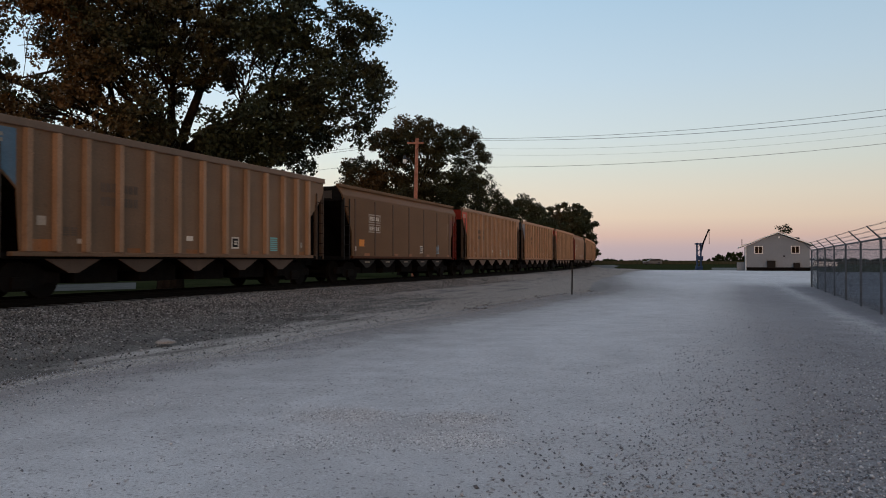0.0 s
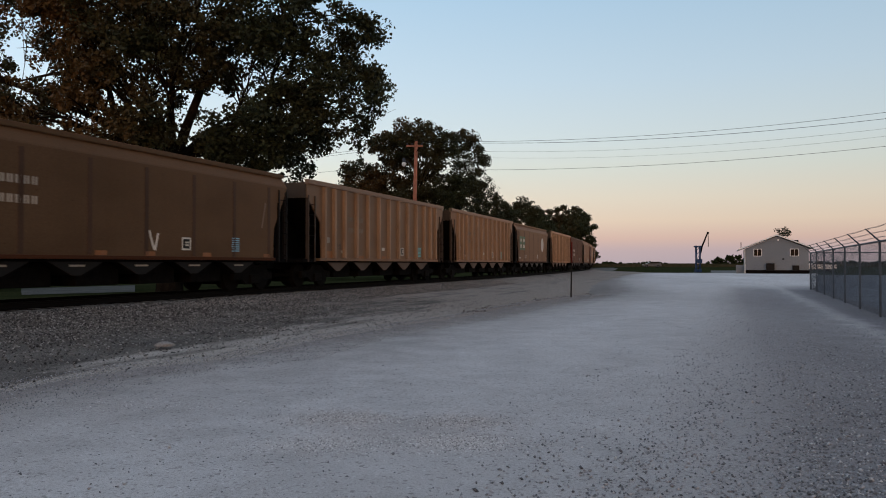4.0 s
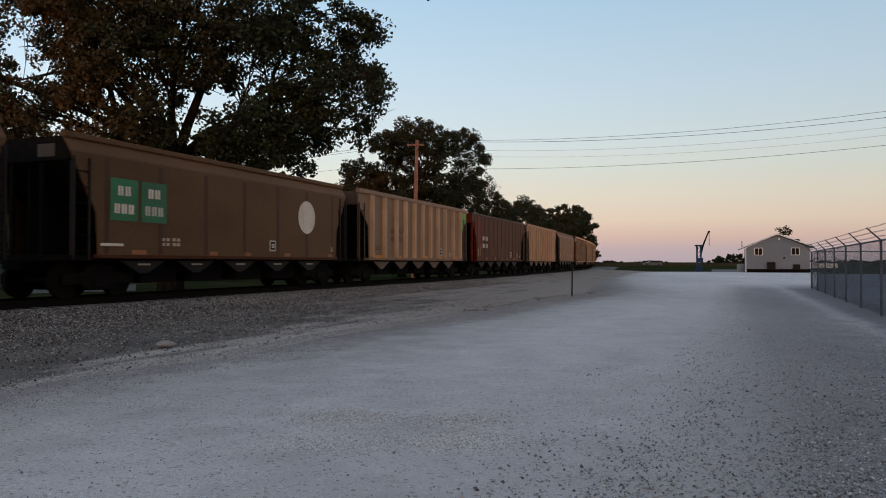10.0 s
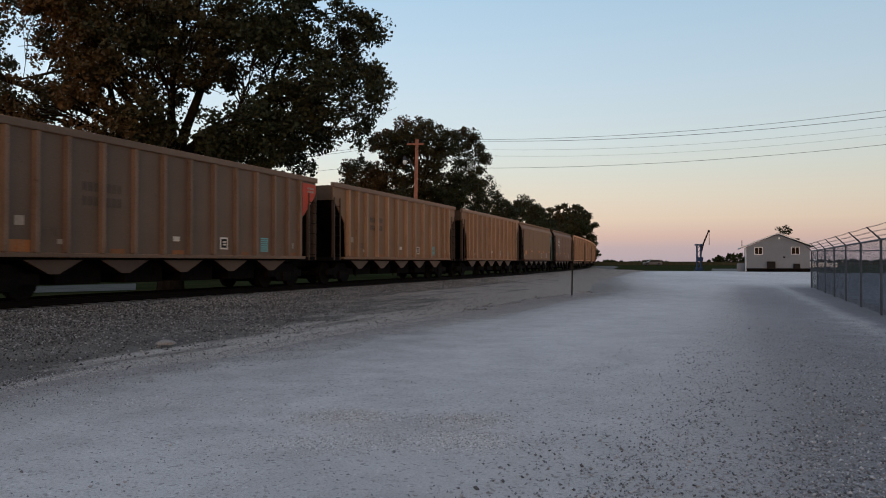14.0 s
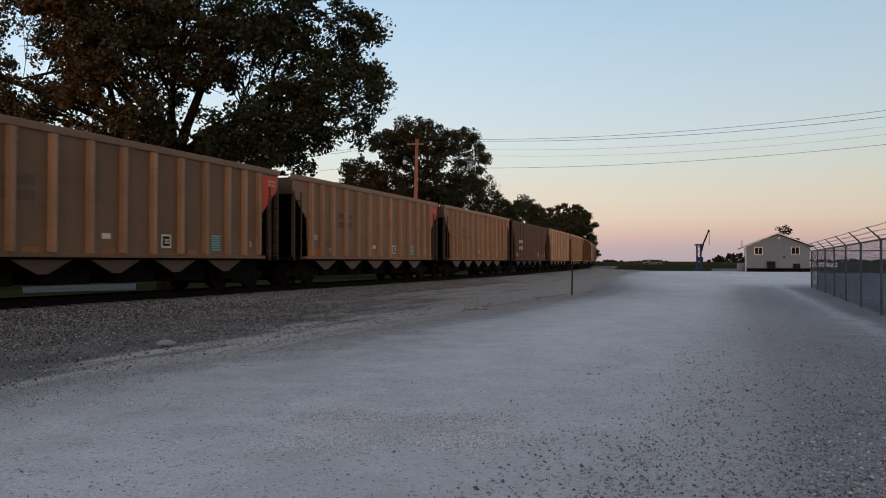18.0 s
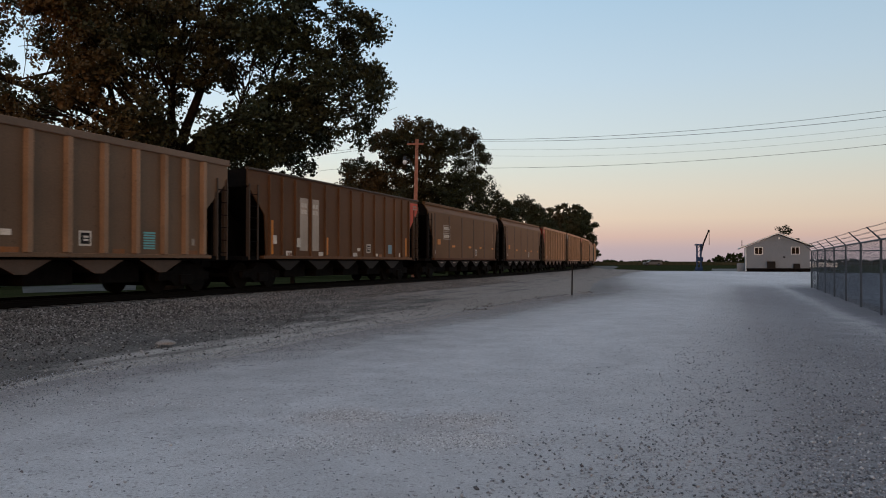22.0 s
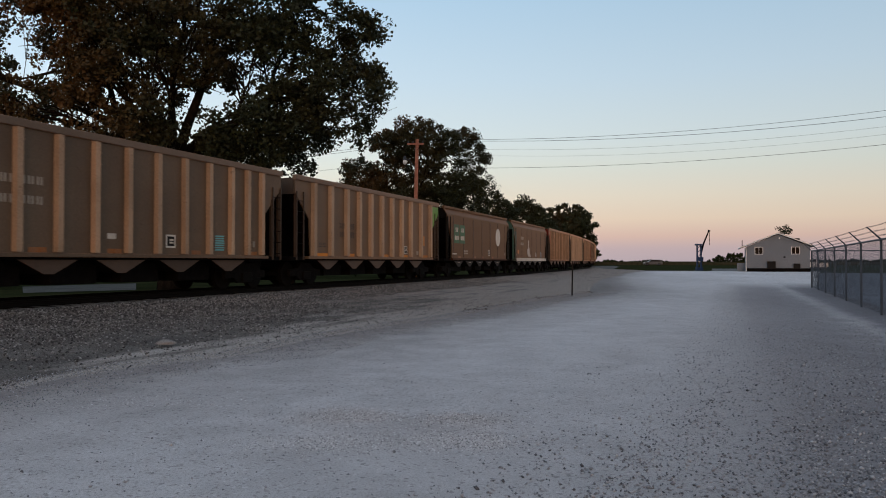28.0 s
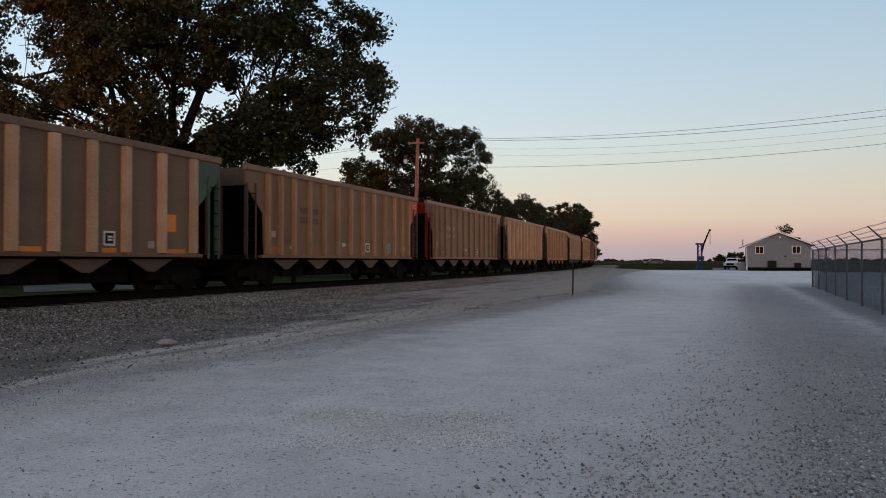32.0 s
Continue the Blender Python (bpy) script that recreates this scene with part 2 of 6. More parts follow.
def leaf_material(name, a, b_, c):
    m, n, l, b = nodes_of(name)
    g = n.new("ShaderNodeNewGeometry")
    t = texture(n, l, 0.22, 3.0)
    r1 = ramp(n, [(0.0, a), (1.0, b_)])
    l.new(g.outputs["Random Per Island"], r1.inputs[0])
    r2 = ramp(n, [(0.38, (0, 0, 0)), (0.58, (0.9, 0.9, 0.9))])
    l.new(t.outputs[0], r2.inputs[0])
    # the brown tint shows more towards one side of the crown
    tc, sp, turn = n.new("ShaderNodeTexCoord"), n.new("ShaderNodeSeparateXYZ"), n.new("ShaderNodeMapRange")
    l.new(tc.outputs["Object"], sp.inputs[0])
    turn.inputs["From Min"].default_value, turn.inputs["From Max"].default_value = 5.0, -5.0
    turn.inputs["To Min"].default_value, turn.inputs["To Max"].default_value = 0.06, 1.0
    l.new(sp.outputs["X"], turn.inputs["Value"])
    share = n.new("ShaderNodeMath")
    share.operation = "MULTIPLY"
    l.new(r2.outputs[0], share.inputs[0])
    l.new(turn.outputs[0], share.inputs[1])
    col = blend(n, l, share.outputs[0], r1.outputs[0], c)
    l.new(col, b.inputs["Base Color"])
    b.inputs["Roughness"].default_value = 0.65
    b.inputs["Specular IOR Level"].default_value = 0.25
    return m


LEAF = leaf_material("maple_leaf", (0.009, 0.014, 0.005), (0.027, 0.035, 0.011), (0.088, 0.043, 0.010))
LEAF2 = leaf_material("dark_leaf", (0.012, 0.020, 0.008), (0.028, 0.038, 0.014), (0.045, 0.032, 0.014))

# ---- small building helpers ----


def part(name, bm, material, parent, label=""):
    me = bpy.data.meshes.new(name)
    bm.to_mesh(me)
    bm.free()
    me.materials.append(material)
    ob = new(name, me)
    ob.parent = parent
    return tagged(ob, label)


def thing(name, m, label, category, group="", kind=""):
    ob = new(name)
    ob.matrix_basis = m
    return tagged(ob, label, category, group, kind)


def add_box(bm, x0, x1, y0, y1, z0, z1, m=None):
    v = [bm.verts.new(p) for p in ((x0, y0, z0), (x1, y0, z0), (x1, y1, z0), (x0, y1, z0), (x0, y0, z1), (x1, y0, z1), (x1, y1, z1), (x0, y1, z1))]
    for q in ((3, 2, 1, 0), (4, 5, 6, 7), (0, 1, 5, 4), (1, 2, 6, 5), (2, 3, 7, 6), (3, 0, 4, 7)):
        bm.faces.new([v[i] for i in q])
    if m is not None:
        bmesh.ops.transform(bm, matrix=m, verts=v)
    return v


def box(x0, x1, y0, y1, z0, z1, bevel=0.0):
    bm = bmesh.new()
    add_box(bm, x0, x1, y0, y1, z0, z1)
    if bevel:
        bmesh.ops.bevel(bm, geom=bm.edges[:], offset=bevel, segments=2, affect="EDGES", profile=0.6)
    return bm


def prism(outline, a, b, axis="y"):
    """An outline in two axes, drawn out along the third from a to b."""
    bm = bmesh.new()
    put = {"y": lambda u, v, w: (u, w, v), "x": lambda u, v, w: (w, u, v), "z": lambda u, v, w: (u, v, w)}[axis]
    lo = [bm.verts.new(put(u, v, a)) for u, v in outline]
    hi = [bm.verts.new(put(u, v, b)) for u, v in outline]
    bm.faces.new(lo)
    bm.faces.new(hi[::-1])
    for i in range(len(lo)):
        j = (i + 1) % len(lo)
        bm.faces.new((lo[i], hi[i], hi[j], lo[j]))
    bmesh.ops.recalc_face_normals(bm, faces=bm.faces[:])
    return bm


def add_rod(bm, p, q, r0, r1=None, sides=8):
    p, q = Vector(p), Vector(q)
    r1 = r0 if r1 is None else r1
    turn = (q - p).to_track_quat("Z", "Y").to_matrix()
    ring = []
    for base, r in ((p, r0), (q, r1)):
        ring.append([bm.verts.new(base + turn @ Vector((math.cos(k * math.tau / sides) * r, math.sin(k * math.tau / sides) * r, 0))) for k in range(sides)])
    for k in range(sides):
        j = (k + 1) % sides
        bm.faces.new((ring[0][k], ring[0][j], ring[1][j], ring[1][k]))
    bm.faces.new(ring[0][::-1])
    bm.faces.new(ring[1])


def rod(p, q, r0, r1=None, sides=8):
    bm = bmesh.new()
    add_rod(bm, p, q, r0, r1, sides)
    return bm


def add_tube(bm, points, radii, sides=8):
    pts = [Vector(p) for p in points]
    rings = []
    side_way = None
    for i, p in enumerate(pts):
        way = (pts[min(i + 1, len(pts) - 1)] - pts[max(i - 1, 0)]).normalized()
        if side_way is None:
            side_way = way.orthogonal().normalized()
        side_way = (side_way - way * side_way.dot(way)).normalized()
        other = way.cross(side_way)
        rings.append([bm.verts.new(p + (side_way * math.cos(k * math.tau / sides) + other * math.sin(k * math.tau / sides)) * radii[i]) for k in range(sides)])
    for lo, hi in zip(rings, rings[1:]):
        for k in range(sides):
            j = (k + 1) % sides
            bm.faces.new((lo[k], lo[j], hi[j], hi[k]))
    bm.faces.new(rings[0][::-1])
    bm.faces.new(rings[-1])


def chain(points, radii, sides=8):
    """One tube through the points."""
    bm = bmesh.new()
    add_tube(bm, points, radii, sides)
    return bm


def sheet_mesh(name, verts, faces, material, smooth=True):
    me = bpy.data.meshes.new(name)
    me.from_pydata(verts, [], faces)
    me.materials.append(material)
    if smooth:
        me.polygons.foreach_set("use_smooth", [True] * len(me.polygons))
    me.update()
    return me


def soup(name, verts, per, material):
    """One mesh out of many equal faces: verts is (faces * per, 3)."""
    me = bpy.data.meshes.new(name)
    n = len(verts)
    me.vertices.add(n)
    me.vertices.foreach_set("co", np.asarray(verts, dtype=np.float32).ravel())
    me.loops.add(n)
    me.loops.foreach_set("vertex_index", np.arange(n, dtype=np.int32))
    me.polygons.add(n // per)
    me.polygons.foreach_set("loop_start", np.arange(0, n, per, dtype=np.int32))
    me.materials.append(material)
    me.update(calc_edges=True)
    return me


# ---- plan: the track runs past on the left, straight and then bending left ----
COURSE = math.atan(501 / 1358)          # the way of the straight track, to the right of north
GAUGE_LAT, BEND_AT, BEND_R = -16.61, 31.8, 796.0
RAIL_Z = 0.48
AHEAD, ACROSS = Vector((math.sin(COURSE), math.cos(COURSE), 0)), Vector((math.cos(COURSE), -math.sin(COURSE), 0))


def along(s, lat=0.0, z=0.0):
    """A place s metres along the track and lat metres to the right of its middle."""
    over = max(s - BEND_AT, 0.0) / BEND_R
    a = min(s, BEND_AT) + (BEND_R + lat) * math.sin(over)
    b = (BEND_R + lat) * math.cos(over) - BEND_R
    return AHEAD * a + ACROSS * (GAUGE_LAT + b) + Vector((0, 0, z))


def heading(s):
    return 90 - math.degrees(COURSE) + math.degrees(max(s - BEND_AT, 0.0) / BEND_R)


def yard_at(a, b, z=0.0):
    """A place a metres ahead and b metres to the right, by the straight track's axes, from the camera's foot."""
    return AHEAD * a + ACROSS * b + Vector((0, 0, z))


rng = np.random.default_rng(7)

# ---- ground ----


def swell(y):
    t = min(max((y - 122.0) / 45.0, 0.0), 1.0)
    return 0.55 * t * t * (3 - 2 * t)


def ground_sheet():
    ys = [-400, -200, -100, -50, -20, 0, 20, 40, 60, 80, 100, 115, 122] + [122 + 5 * k for k in range(1, 10)] + [175, 185, 200, 240, 300, 400, 600, 1000, 2000, 4500]
    xs = [-4500, -2000, -1000, -500, -250, -120, -60, -30, 0, 30, 60, 120, 250, 500, 1000, 2000, 4500]
    verts = [(x, y, swell(y) - 0.07) for y in ys for x in xs]
    w = len(xs)
    faces = [(j * w + i, j * w + i + 1, (j + 1) * w + i + 1, (j + 1) * w + i) for j in range(len(ys) - 1) for i in range(w - 1)]
    ob = new("ground", sheet_mesh("ground", verts, faces, GRASS))
    return tagged(ob, "flat mown grass reaching the horizon", "ground", kind="structure")


def gravel_material():
    m, n, l, b = nodes_of("limestone_gravel")
    big = texture(n, l, 0.12, 4.0, 0.55, (1.0, 0.35, 1.0))
    mid = texture(n, l, 1.3, 6.0, 0.65)
    fine = texture(n, l, 55.0, 3.0, 0.7)
    grit = texture(n, l, 170.0, 2.0, 0.6)
    r = ramp(n, [(0.36, (0.455, 0.45, 0.465)), (0.5, (0.565, 0.56, 0.58)), (0.64, (0.65, 0.645, 0.665))])
    l.new(blend(n, l, 0.45, big.outputs[0], mid.outputs[0]), r.inputs[0])
    r2 = ramp(n, [(0.38, (0.66, 0.65, 0.645)), (0.47, (1.0, 1.0, 1.0)), (0.60, (1.18, 1.18, 1.18))])
    l.new(blend(n, l, 0.5, fine.outputs[0], grit.outputs[0]), r2.inputs[0])
    # pebbles pressed into the surface
    cells = n.new("ShaderNodeTexVoronoi")
    cells.inputs["Scale"].default_value = 42.0
    ctc = n.new("ShaderNodeTexCoord")
    l.new(ctc.outputs["Object"], cells.inputs["Vector"])
    split = n.new("ShaderNodeSeparateColor")
    l.new(cells.outputs["Color"], split.inputs[0])
    pick = ramp(n, [(0.0, (0.58, 0.57, 0.57)), (0.05, (0.76, 0.75, 0.75)), (0.10, (1.0, 1.0, 1.0)), (0.95, (1.0, 1.0, 1.0)), (1.0, (1.18, 1.18, 1.18))])
    l.new(split.outputs[0], pick.inputs[0])
    # browner, stonier wheel lane that runs along the fence
    tc, mp, sp = n.new("ShaderNodeTexCoord"), n.new("ShaderNodeMapping"), n.new("ShaderNodeSeparateXYZ")
    mp.inputs["Rotation"].default_value = (0, 0, COURSE)
    l.new(tc.outputs["Object"], mp.inputs[0])
    l.new(mp.outputs[0], sp.inputs[0])
    wob = n.new("ShaderNodeMath")
    wob.operation = "MULTIPLY_ADD"
    wob.inputs[1].default_value = 1.2
    l.new(mid.outputs[0], wob.inputs[0])
    l.new(sp.outputs["X"], wob.inputs[2])
    span = n.new("ShaderNodeMapRange")
    span.inputs["From Min"].default_value, span.inputs["From Max"].default_value = -2.0, 5.0
    l.new(wob.outputs[0], span.inputs["Value"])
    lane = ramp(n, [(0.0, (1.0, 1.0, 1.0)), (0.27, (0.94, 0.93, 0.925)), (0.38, (0.76, 0.745, 0.74)), (0.47, (0.55, 0.535, 0.54)), (0.62, (0.46, 0.455, 0.47)), (0.72, (0.50, 0.50, 0.515)), (0.765, (0.66, 0.66, 0.675)), (0.79, (0.58, 0.58, 0.60)), (0.83, (0.36, 0.365, 0.39)), (1.0, (0.22, 0.23, 0.26))])
    l.new(span.outputs[0], lane.inputs[0])
    near = n.new("ShaderNodeMapRange")
    near.inputs["From Min"].default_value, near.inputs["From Max"].default_value = 55.0, 43.0
    l.new(sp.outputs["Y"], near.inputs["Value"])
    col = blend(n, l, 1.0, r.outputs[0], r2.outputs[0], "MULTIPLY")
    col = blend(n, l, 1.0, col, pick.outputs[0], "MULTIPLY")
    # the trodden, dirtier margin towards the track
    rim = n.new("ShaderNodeMapRange")
    rim.inputs["From Min"].default_value, rim.inputs["From Max"].default_value = -7.2, -3.2
    way_on, drift_off = n.new("ShaderNodeMapRange"), n.new("ShaderNodeMath")
    way_on.inputs["From Max"].default_value = 100.0
    l.new(sp.outputs["Y"], way_on.inputs["Value"])
    bow = ramp(n, [(k, (v, v, v)) for k, v in ((0.09, 0.5), (0.18, 0.445), (0.33, 0.385), (0.39, 0.395), (0.48, 0.455), (0.82, 0.69), (1.0, 0.72))])
    l.new(way_on.outputs[0], bow.inputs[0])
    drift_off.operation, drift_off.inputs[1].default_value, drift_off.inputs[2].default_value = "MULTIPLY_ADD", 20.0, -10.0
    l.new(bow.outputs[0], drift_off.inputs[0])
    along_rim = n.new("ShaderNodeMath")
    along_rim.operation = "ADD"
    l.new(wob.outputs[0], along_rim.inputs[0])
    l.new(drift_off.outputs[0], along_rim.inputs[1])
    l.new(along_rim.outputs[0], rim.inputs["Value"])
    margin = ramp(n, [(0.0, (0.42, 0.40, 0.385)), (0.2, (0.54, 0.52, 0.505)), (0.45, (0.79, 0.78, 0.77)), (1.0, (1.0, 1.0, 1.0))])
    l.new(rim.outputs[0], margin.inputs[0])
    col = blend(n, l, 1.0, col, margin.outputs[0], "MULTIPLY")
    l.new(blend(n, l, near.outputs[0], col, blend(n, l, 1.0, col, lane.outputs[0], "MULTIPLY")), b.inputs["Base Color"])
    b.inputs["Specular IOR Level"].default_value = 0.1
    b.inputs["Roughness"].default_value = 0.95
    relief(n, l, b, blend(n, l, 0.35, fine.outputs[0], mid.outputs[0]), 1.0, 0.04)
    return m


GRAVEL = gravel_material()


def bed_material():
    """Dirty stone bed with drifts of pale gravel dust towards the yard."""
    m, n, l, b = nodes_of("dirty_ballast_ground")
    big, fine = texture(n, l, 0.7, 5.0, 0.6), texture(n, l, 40.0, 3.0, 0.7)
    r = ramp(n, [(0.35, (0.098, 0.093, 0.089)), (0.65, (0.165, 0.156, 0.149))])
    l.new(big.outputs[0], r.inputs[0])
    tc, mp, sp = n.new("ShaderNodeTexCoord"), n.new("ShaderNodeMapping"), n.new("ShaderNodeSeparateXYZ")
    mp.inputs["Rotation"].default_value = (0, 0, COURSE)
    l.new(tc.outputs["Object"], mp.inputs[0])
    l.new(mp.outputs[0], sp.inputs[0])
    drift, st = n.new("ShaderNodeTexNoise"), n.new("ShaderNodeMapping")
    st.inputs["Scale"].default_value = (1.5, 0.24, 1.0)
    l.new(mp.outputs[0], st.inputs[0])
    l.new(st.outputs[0], drift.inputs["Vector"])
    drift.inputs["Scale"].default_value, drift.inputs["Detail"].default_value = 1.1, 5.0
    edge = n.new("ShaderNodeMapRange")
    edge.inputs["From Min"].default_value, edge.inputs["From Max"].default_value = -9.5, -7.2
    edge.inputs["To Min"].default_value, edge.inputs["To Max"].default_value = -0.24, 0.20
    l.new(sp.outputs["X"], edge.inputs["Value"])
    add = n.new("ShaderNodeMath")
    add.operation = "ADD"
    l.new(drift.outputs[0], add.inputs[0])
    l.new(edge.outputs[0], add.inputs[1])
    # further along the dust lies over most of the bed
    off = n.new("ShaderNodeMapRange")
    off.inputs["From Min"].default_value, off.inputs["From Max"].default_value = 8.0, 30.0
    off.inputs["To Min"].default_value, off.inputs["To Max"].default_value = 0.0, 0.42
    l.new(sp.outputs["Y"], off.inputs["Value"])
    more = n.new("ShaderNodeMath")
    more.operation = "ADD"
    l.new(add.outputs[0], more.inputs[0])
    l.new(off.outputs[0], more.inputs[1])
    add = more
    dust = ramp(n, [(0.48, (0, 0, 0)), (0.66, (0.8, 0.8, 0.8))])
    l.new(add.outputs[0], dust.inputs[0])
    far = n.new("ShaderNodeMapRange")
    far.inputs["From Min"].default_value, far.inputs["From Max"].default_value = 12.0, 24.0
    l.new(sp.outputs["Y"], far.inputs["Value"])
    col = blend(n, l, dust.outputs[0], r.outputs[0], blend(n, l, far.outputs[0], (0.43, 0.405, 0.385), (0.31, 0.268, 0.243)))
    r2 = ramp(n, [(0.36, (0.42, 0.42, 0.42)), (0.5, (1.0, 1.0, 1.0)), (0.64, (1.6, 1.6, 1.6))])
    l.new(fine.outputs[0], r2.inputs[0])
    l.new(blend(n, l, 1.0, col, r2.outputs[0], "MULTIPLY"), b.inputs["Base Color"])
    b.inputs["Roughness"].default_value, b.inputs["Specular IOR Level"].default_value = 0.95, 0.1
    relief(n, l, b, fine.outputs[0], 0.9, 0.03)
    return m


DUSTBED = bed_material()


def rough_edge(a):
    """The line where the pale gravel gives way to the dirty ballast."""
    line = float(np.interp(a, (6, 8, 9.5, 16, 18, 25, 29, 32, 34, 38, 48, 82, 95), (-7.5, -7.5, -7.0, -7.05, -6.6, -6.6, -6.5, -6.1, -5.65, -6.3, -7.8, -12.2, -11.9)))
    return line + 0.22 * noise.noise(Vector((a * 0.35, 0.0, 3.0))) + 0.18 * noise.noise(Vector((a * 2.1, 5.0, 0.0)))


def yard():
    verts, faces = [], []
    rows = [-30 + 0.5 * k for k in range(170)] + [55 + 2.0 * k for k in range(0, 34)]
    fr = [0, 0.02, 0.06, 0.14, 0.25, 0.4, 0.6, 0.8, 1.0]
    for a in rows:
        e = rough_edge(a)
        right = 4.45 if a < 45 else 4.45 + 0.105 * (a - 45)
        for f in fr:
            b = e + (right - e) * f
            p = yard_at(a, b)
            z = 0.012 + 0.012 * noise.noise(Vector((p.x * 0.3, p.y * 0.3, 0))) + (0 if f else -0.03) + swell(p.y)
            verts.append((p.x, p.y, z))
    w = len(fr)
    faces = [(j * w + i, j * w + i + 1, (j + 1) * w + i + 1, (j + 1) * w + i) for j in range(len(rows) - 1) for i in range(w - 1)]
    ob = new("yard", sheet_mesh("yard", verts, faces, GRAVEL))
    return tagged(ob, "pale crushed limestone yard with loose stones", "gravel yard", kind="structure")


def compound():
    """The darker hard ground inside the fence and beyond its corner."""
    rows = [-30 + 3.0 * k for k in range(47)]
    verts = []
    for a in rows:
        edge = 4.3 if a < 45 else 4.3 + 0.105 * (a - 45)
        for b in (edge, edge + 6, edge + 20, edge + 45):
            p = yard_at(a, b)
            verts.append((p.x, p.y, -0.02 + swell(p.y)))
    faces = [(j * 4 + i, j * 4 + i + 1, (j + 1) * 4 + i + 1, (j + 1) * 4 + i) for j in range(len(rows) - 1) for i in range(3)]
    tagged(new("compound", sheet_mesh("compound", verts, faces, HARDCORE)), "dark grey hard ground inside the fence", "yard", kind="structure")


BED = [(-7.0, -0.01), (-4.0, 0.04), (-2.2, 0.28), (-1.7, 0.31), (-0.7, 0.31), (0.7, 0.31), (1.7, 0.31), (2.1, 0.29), (2.6, 0.21), (3.2, 0.13), (4.0, 0.085),
       (5.0, 0.06), (6.0, 0.045), (7.0, 0.03), (8.0, 0.01), (9.0, -0.02), (10.0, -0.05), (11.5, -0.06)]


def bed():
    verts = []
    steps = [-760, -400, -160, -120, -80, -50, -30] + [-20 + 0.5 * k for k in range(200)] + [80 + 4 * k for k in range(80)] + [400 + 12 * k for k in range(45)]
    for s in steps:
        for lat, z in BED:
            p = along(s, lat)
            verts.append((p.x, p.y, z + 0.025 * noise.noise(Vector((p.x * 0.9, p.y * 0.9, 1.0))) * (1 if abs(lat) > 2 else 0.3)))
    w = len(BED)
    faces = [(j * w + i, j * w + i + 1, (j + 1) * w + i + 1, (j + 1) * w + i) for j in range(len(steps) - 1) for i in range(w - 1)]
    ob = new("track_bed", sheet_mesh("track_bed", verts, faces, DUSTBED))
    return tagged(ob, "dark dirty ballast bed of the railway", "track bed", kind="structure")


def bed_height(lat):
    return float(np.interp(lat, [b[0] for b in BED], [b[1] for b in BED]))


def stones(name, spots, sizes, material, label):
    """Loose stones as small irregular eight-sided lumps, in one mesh."""
    n = len(spots)
    d = np.array([(1, 0, 0), (0, 1, 0), (-1, 0, 0), (0, -1, 0), (0, 0, 0.75), (0, 0, -0.75)], dtype=float)
    v = d[None] * rng.uniform(0.55, 1.25, (n, 6, 1))
    a = rng.uniform(0, math.tau, n)
    c, s = np.cos(a)[:, None], np.sin(a)[:, None]
    x, y = v[..., 0] * c - v[..., 1] * s, v[..., 0] * s + v[..., 1] * c
    tip = rng.uniform(-0.5, 0.5, (n, 1))
    z = v[..., 2] + tip * x
    v = np.stack([x, y, z], -1) * np.asarray(sizes)[:, None, None] + np.asarray(spots)[:, None, :]
    base = np.arange(n)[:, None, None] * 6
    f = (base + np.array([(0, 1, 4), (1, 2, 4), (2, 3, 4), (3, 0, 4), (1, 0, 5), (2, 1, 5), (3, 2, 5), (0, 3, 5)])[None]).reshape(-1, 3)
    me = bpy.data.meshes.new(name)
    me.vertices.add(n * 6)
    me.vertices.foreach_set("co", v.astype(np.float32).ravel())
    me.loops.add(len(f) * 3)
    me.loops.foreach_set("vertex_index", f.astype(np.int32).ravel())
    me.polygons.add(len(f))
    me.polygons.foreach_set("loop_start", np.arange(0, len(f) * 3, 3, dtype=np.int32))
    me.materials.append(material)
    me.update(calc_edges=True)
    return tagged(new(name, me), label, "stones", kind="stuff")


def ballast_stones():
    spots, sizes = [], []
    for _ in range(120000):
        s = -14 + 75 * rng.random() ** 1.4
        lat = 1.75 + abs(rng.normal(0, 2.6)) if rng.random() < 0.5 else rng.uniform(1.7, 9.6)
        if lat > 10 or (lat > 6.6 and rng.random() < 0.24 * (lat - 6.6) + 0.15) or rng.random() < (0.8 * (s - 17) / 11 if lat > 4.0 else (s - 30) / 22):
            continue
        p = along(s, lat)
        r = rng.uniform(0.014, 0.036) * (1.0 if lat < 4.0 else 0.78)
        spots.append((p.x, p.y, bed_height(lat) + r * 0.35))
        sizes.append(r)
    stones("ballast_stones", spots, sizes, BALLAST, "loose grey crushed ballast stones beside the track")


